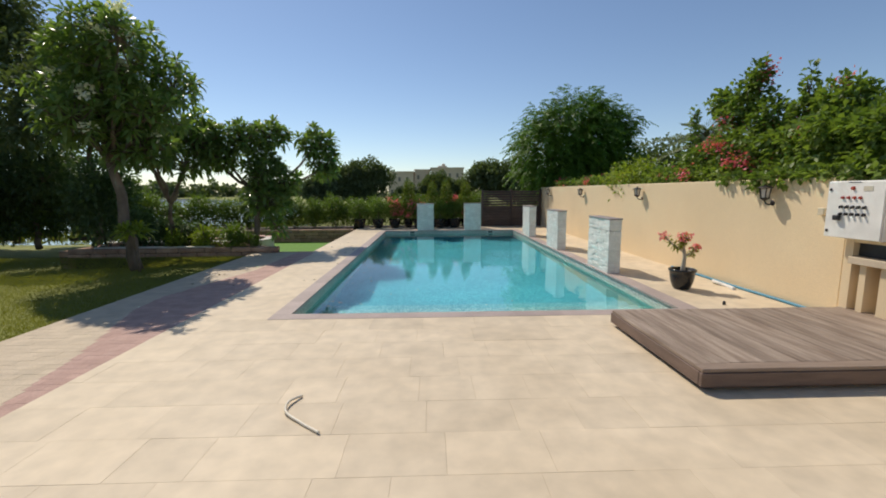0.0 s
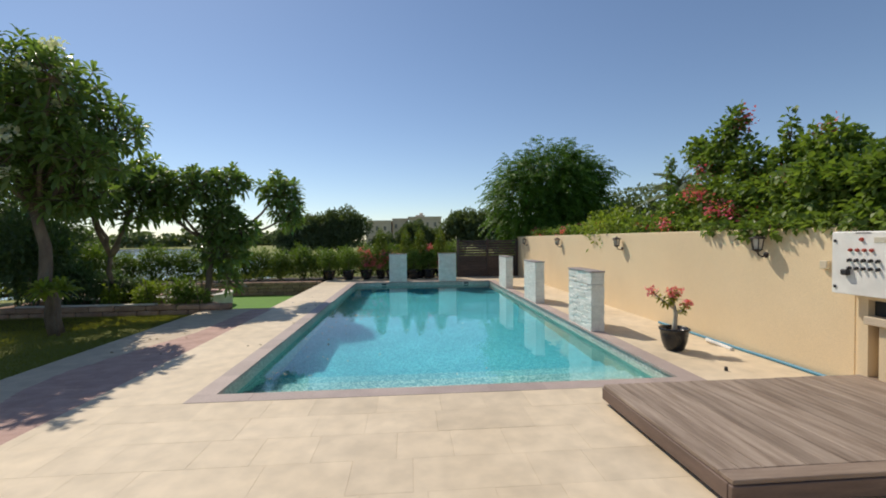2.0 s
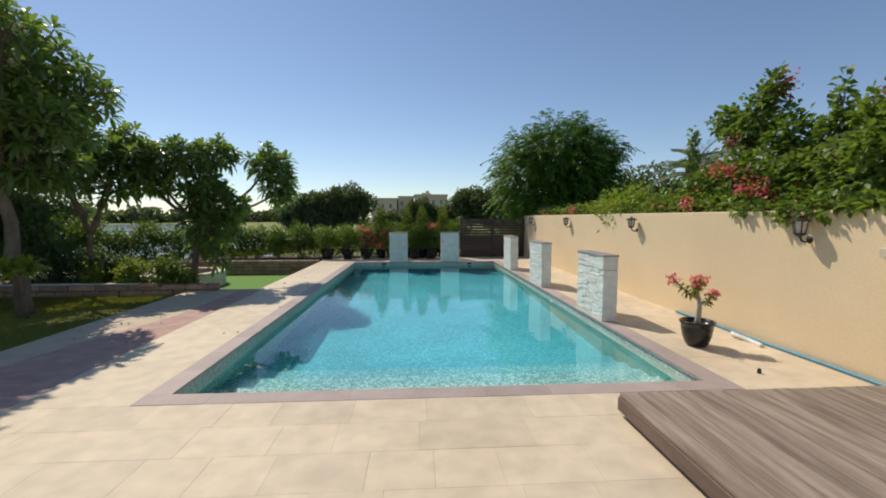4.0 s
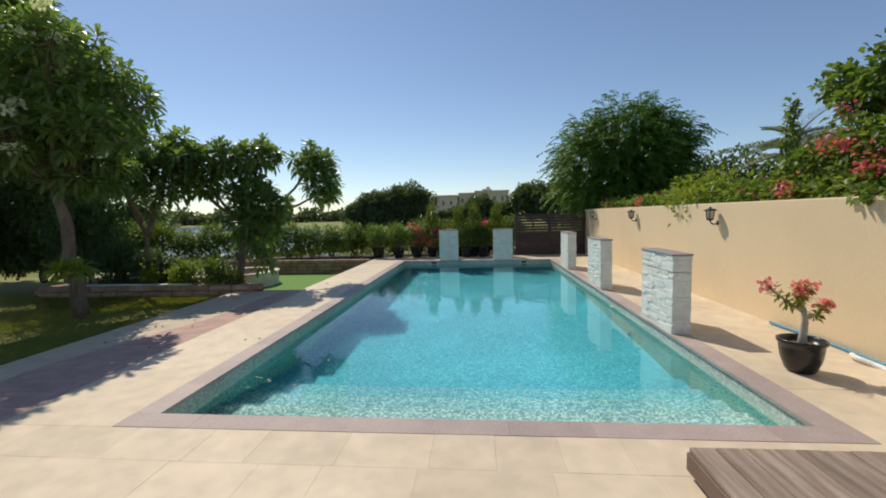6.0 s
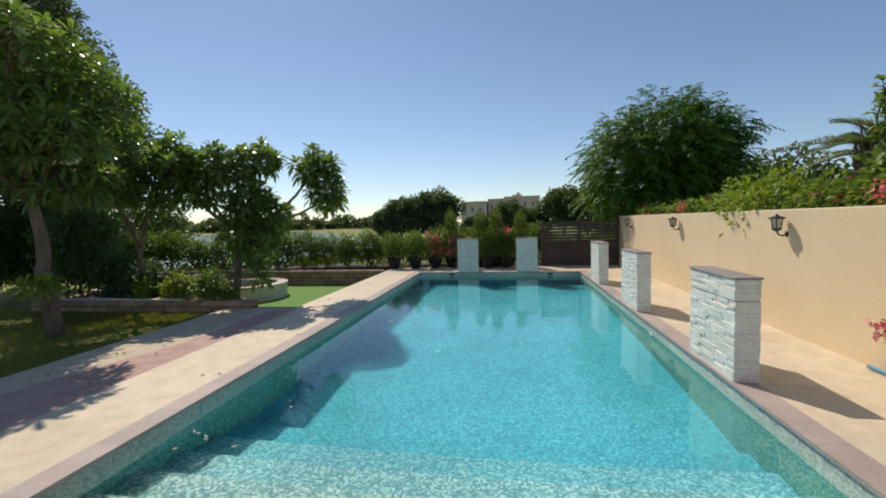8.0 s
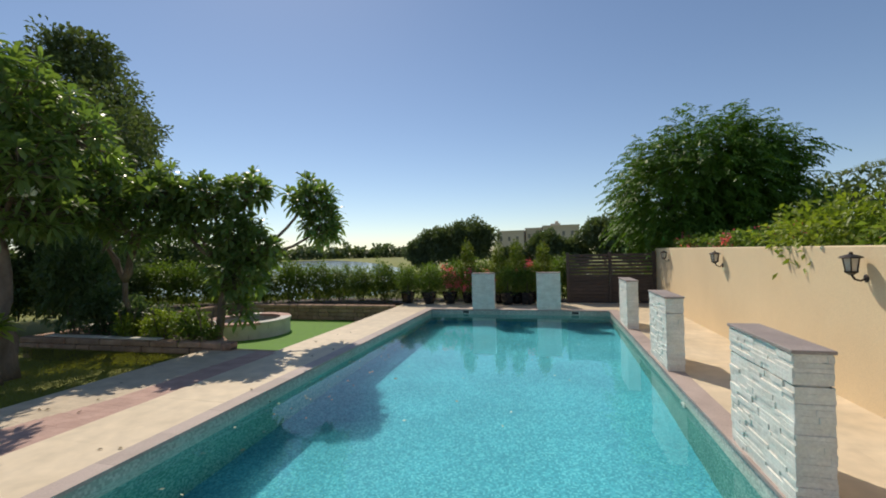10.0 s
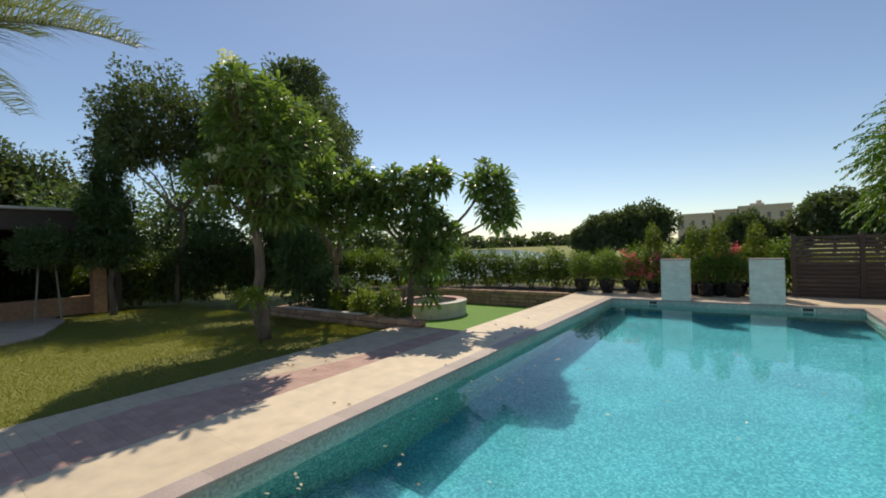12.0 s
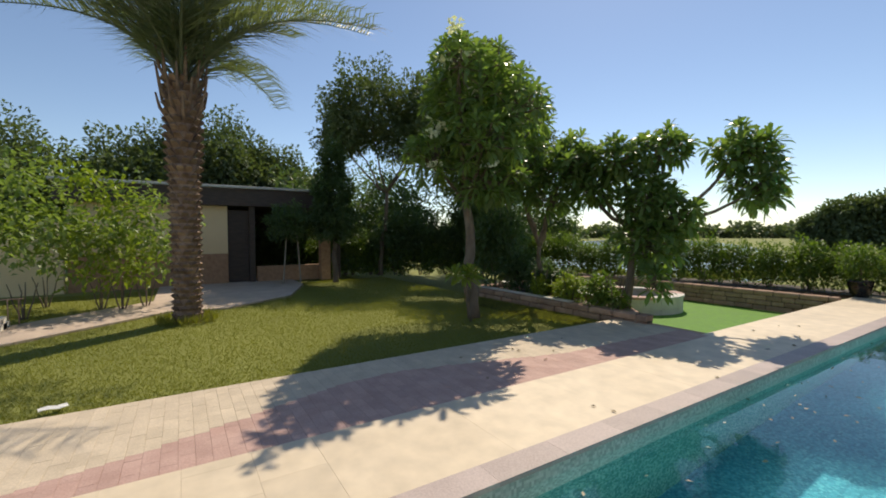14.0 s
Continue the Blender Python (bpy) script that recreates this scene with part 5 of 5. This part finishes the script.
p = np.stack([rng.uniform(POOL[0] + 0.05, POOL[0] + 0.9, n) + (rng.uniform(0, 1, n) > 0.7) * rng.uniform(0, 3.6, n), rng.uniform(6, 16, n), np.full(n, LEVEL + 0.004)], 1)
d = rng.normal(size=p.shape)
d[:, 2] = 0
tagged(link("floating_leaves", leaves_mesh("floating_leaves", p, d, 0.05, 0.025, 0.1), surf("pale_petal_leaf", (0.34, 0.30, 0.18), (0.55, 0.50, 0.36), 6, 0.7, 0.2, vary="island", amount=0.5)), "small dry leaves floating on the pool", "leaves", kind="stuff")


# ---- timber platform ----
DX0, DX1, DY0, DY1, DZ = 2.16, 4.96, 2.94, 4.58, 0.185
deck = empty("timber_platform", (DX0, DY0, 0), "low weathered brown timber deck platform", "platform")
part("frame", block(0.08, DX1 - DX0 - 0.03, 0.08, DY1 - DY0 - 0.03, 0.002, DZ - 0.03), DARK, deck)
n = 19
w = (DX1 - DX0) / n
plank = None
for i in range(n):
    bm = block(i * w + 0.003, (i + 1) * w - 0.003, 0.12, DY1 - DY0, DZ - 0.028, DZ + float(rng.uniform(-0.002, 0.002)), 0.003)
    part("plank", bm, DECK, deck)
part("edge_board", block(0, DX1 - DX0, 0, 0.115, DZ - 0.028, DZ + 0.002, 0.004), surf("deck_edge_wood", (0.24, 0.17, 0.125), (0.36, 0.27, 0.205), 3.0, 0.65, 0.5, 30, stretch=(0.7, 9, 9)), deck)
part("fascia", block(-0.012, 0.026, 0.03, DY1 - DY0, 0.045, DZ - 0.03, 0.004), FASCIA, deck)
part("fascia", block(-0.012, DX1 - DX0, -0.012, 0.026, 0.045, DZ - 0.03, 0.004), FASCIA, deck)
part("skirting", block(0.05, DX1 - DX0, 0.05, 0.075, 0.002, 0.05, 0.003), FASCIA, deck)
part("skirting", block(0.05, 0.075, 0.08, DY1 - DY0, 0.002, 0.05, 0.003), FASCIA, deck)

# ---- gate ----
gate = empty("slatted_gate", (2.3, 18.55, -0.1), "dark brown slatted timber garden gate", "gate")
for gx_ in (0.0, 1.28, 2.56):
    part("post", block(gx_, gx_ + 0.1, -0.05, 0.05, 0, 1.72, 0.006), DARKWOOD, gate)
for gx_ in (0.1, 1.38):
    part("panel", block(gx_ + 0.004, gx_ + 1.176, 0.02, 0.045, 0.06, 1.0, 0.003), DARKWOOD, gate, "solid dark lower panel")
for i in range(15):
    part("slat", block(0.1, 1.28, -0.015, 0.015, 0.06 + i * 0.108, 0.06 + i * 0.108 + 0.085, 0.003), DARKWOOD, gate)
    part("slat", block(1.38, 2.56, -0.015, 0.015, 0.06 + i * 0.108, 0.06 + i * 0.108 + 0.085, 0.003), DARKWOOD, gate)

# ---- paving ----
def slabs(x0, x1, y0, y1, w, d, bond=0.5, gap=0.001, mat=TRAVERTINE, name="paving_slab", parent=None, top=0.0, thick=0.03):
    cache = {}
    rows = max(1, round((y1 - y0) / d))
    d = (y1 - y0) / rows
    for j in range(rows):
        x = x0 - (w * bond if j % 2 else 0)
        while x < x1 - 0.01:
            step = w * (float(rng.choice((0.7, 1.0, 1.35))) if mat is TRAVERTINE and bond else 1)
            a, b = max(x, x0), min(x + step, x1)
            x += step
            if b - a < 0.03:
                continue
            key = (round(b - a, 3), round(d, 3), thick)
            if key not in cache:
                bm = block(-key[0] / 2 + gap / 2, key[0] / 2 - gap / 2, -d / 2 + gap / 2, d / 2 - gap / 2, -thick, 0, 0.0006)
                cache[key] = bpy.data.meshes.new(name)
                bm.to_mesh(cache[key])
                bm.free()
                cache[key].materials.append(mat)
            ob = link(name, cache[key], mat, parent)
            ob.location = ((a + b) / 2, y0 + (j + 0.5) * d, top + float(rng.uniform(-0.0008, 0.0008)))


terrace = empty("terrace_paving", (0, 0, 0), "cream travertine terrace paving", "paving", kind="structure")
slabs(STONEX, WALLX, -3.0, 5.0, 0.62, 0.42, parent=terrace)
slabs(STONEX, -1.97, 5.0, 10.93, 1.01, 1.2, bond=0, parent=terrace)
slabs(DECKX0, -1.97, 10.93, DECKY1, 1.11, 1.2, bond=0, parent=terrace)
slabs(3.6, WALLX, 5.0, 18.6, 0.7, 0.9, bond=0, parent=terrace)
slabs(-1.97, 3.6, 16.98, DECKY1, 0.9, 0.6, parent=terrace)
coping = empty("pool_coping", (0, 0, 0), "mauve sandstone pool coping", "coping", kind="structure")
slabs(-1.97, 3.6, 5.0, 5.225, 0.62, 0.225, bond=0, mat=COPING, name="coping_stone", parent=coping, thick=0.035, top=0.004)
slabs(-1.97, -1.745, 5.225, 16.98, 0.225, 0.62, bond=0, mat=COPING, name="coping_stone", parent=coping, thick=0.035, top=0.004)
slabs(3.355, 3.6, 5.225, 16.98, 0.245, 0.62, bond=0, mat=COPING, name="coping_stone", parent=coping, thick=0.035, top=0.004)
slabs(-1.745, 3.355, 16.755, 16.98, 0.62, 0.225, bond=0, mat=COPING, name="coping_stone", parent=coping, thick=0.035, top=0.004)

# ---- brick pavers beside the lawn ----
def red_edge(y):
    return float(np.interp(y, (2.4, 3.1, 3.8, 4.4, 4.9, 5.6, 6.3, 7.2, 8.4, 11.0), (-2.99, -3.2, -3.36, -3.56, -3.74, -3.98, -4.02, -3.82, -3.52, -3.45)))


BL, BW = 0.21, 0.105
LAWNX = STONEX - BL * 7.5
pavers = empty("brick_pavers", (0, 0, 0), "pale and red brick paver strip beside the lawn", "paving", kind="structure")
part("paver_bed", block(LAWNX + 0.005, STONEX - 0.003, -3.0, 10.93, -0.09, -0.011), BEDDING, pavers)
meshes = {}
for nm, mt in (("red", REDBRICK), ("pale", PALEBRICK)):
    bm = block(-BL / 2 + 0.0005, BL / 2 - 0.0005, -BW / 2 + 0.0005, BW / 2 - 0.0005, -0.055, 0, 0.0015)
    me = bpy.data.meshes.new("brick_" + nm)
    bm.to_mesh(me)
    bm.free()
    me.materials.append(mt)
    meshes[nm] = me
rest = {"red": bmesh.new(), "pale": bmesh.new()}
row = 0
y = -3.0
while y < 10.94:
    edges = [STONEX - (BL / 2 if row % 2 else 0) - BL * i for i in range(8)] + ([STONEX] if row % 2 else [LAWNX])
    edges.sort()
    cut = red_edge(y + BW / 2)
    if min(abs(cut - e) for e in edges) > 0.03:
        edges.append(cut)
        edges.sort()
    for a, b in zip(edges, edges[1:]):
        x, ln = (a + b) / 2, b - a
        kind_ = "red" if x > cut else "pale"
        z = -0.003 + float(rng.uniform(-0.0008, 0.0008))
        if 3.1 < y < 7.0:
            ob = link("brick", meshes[kind_], None, pavers)
            ob.location, ob.scale = (x, y + BW / 2, z), (ln / BL, 1, 1)
        else:
            block(a + 0.0005, b - 0.0005, y + 0.0005, y + BW - 0.0005, -0.055, z, bm=rest[kind_])
    y += BW
    row += 1
part("red_bricks", rest["red"], REDBRICKS, pavers)["kind"] = "stuff"
part("pale_bricks", rest["pale"], PALEBRICKS, pavers)["kind"] = "stuff"
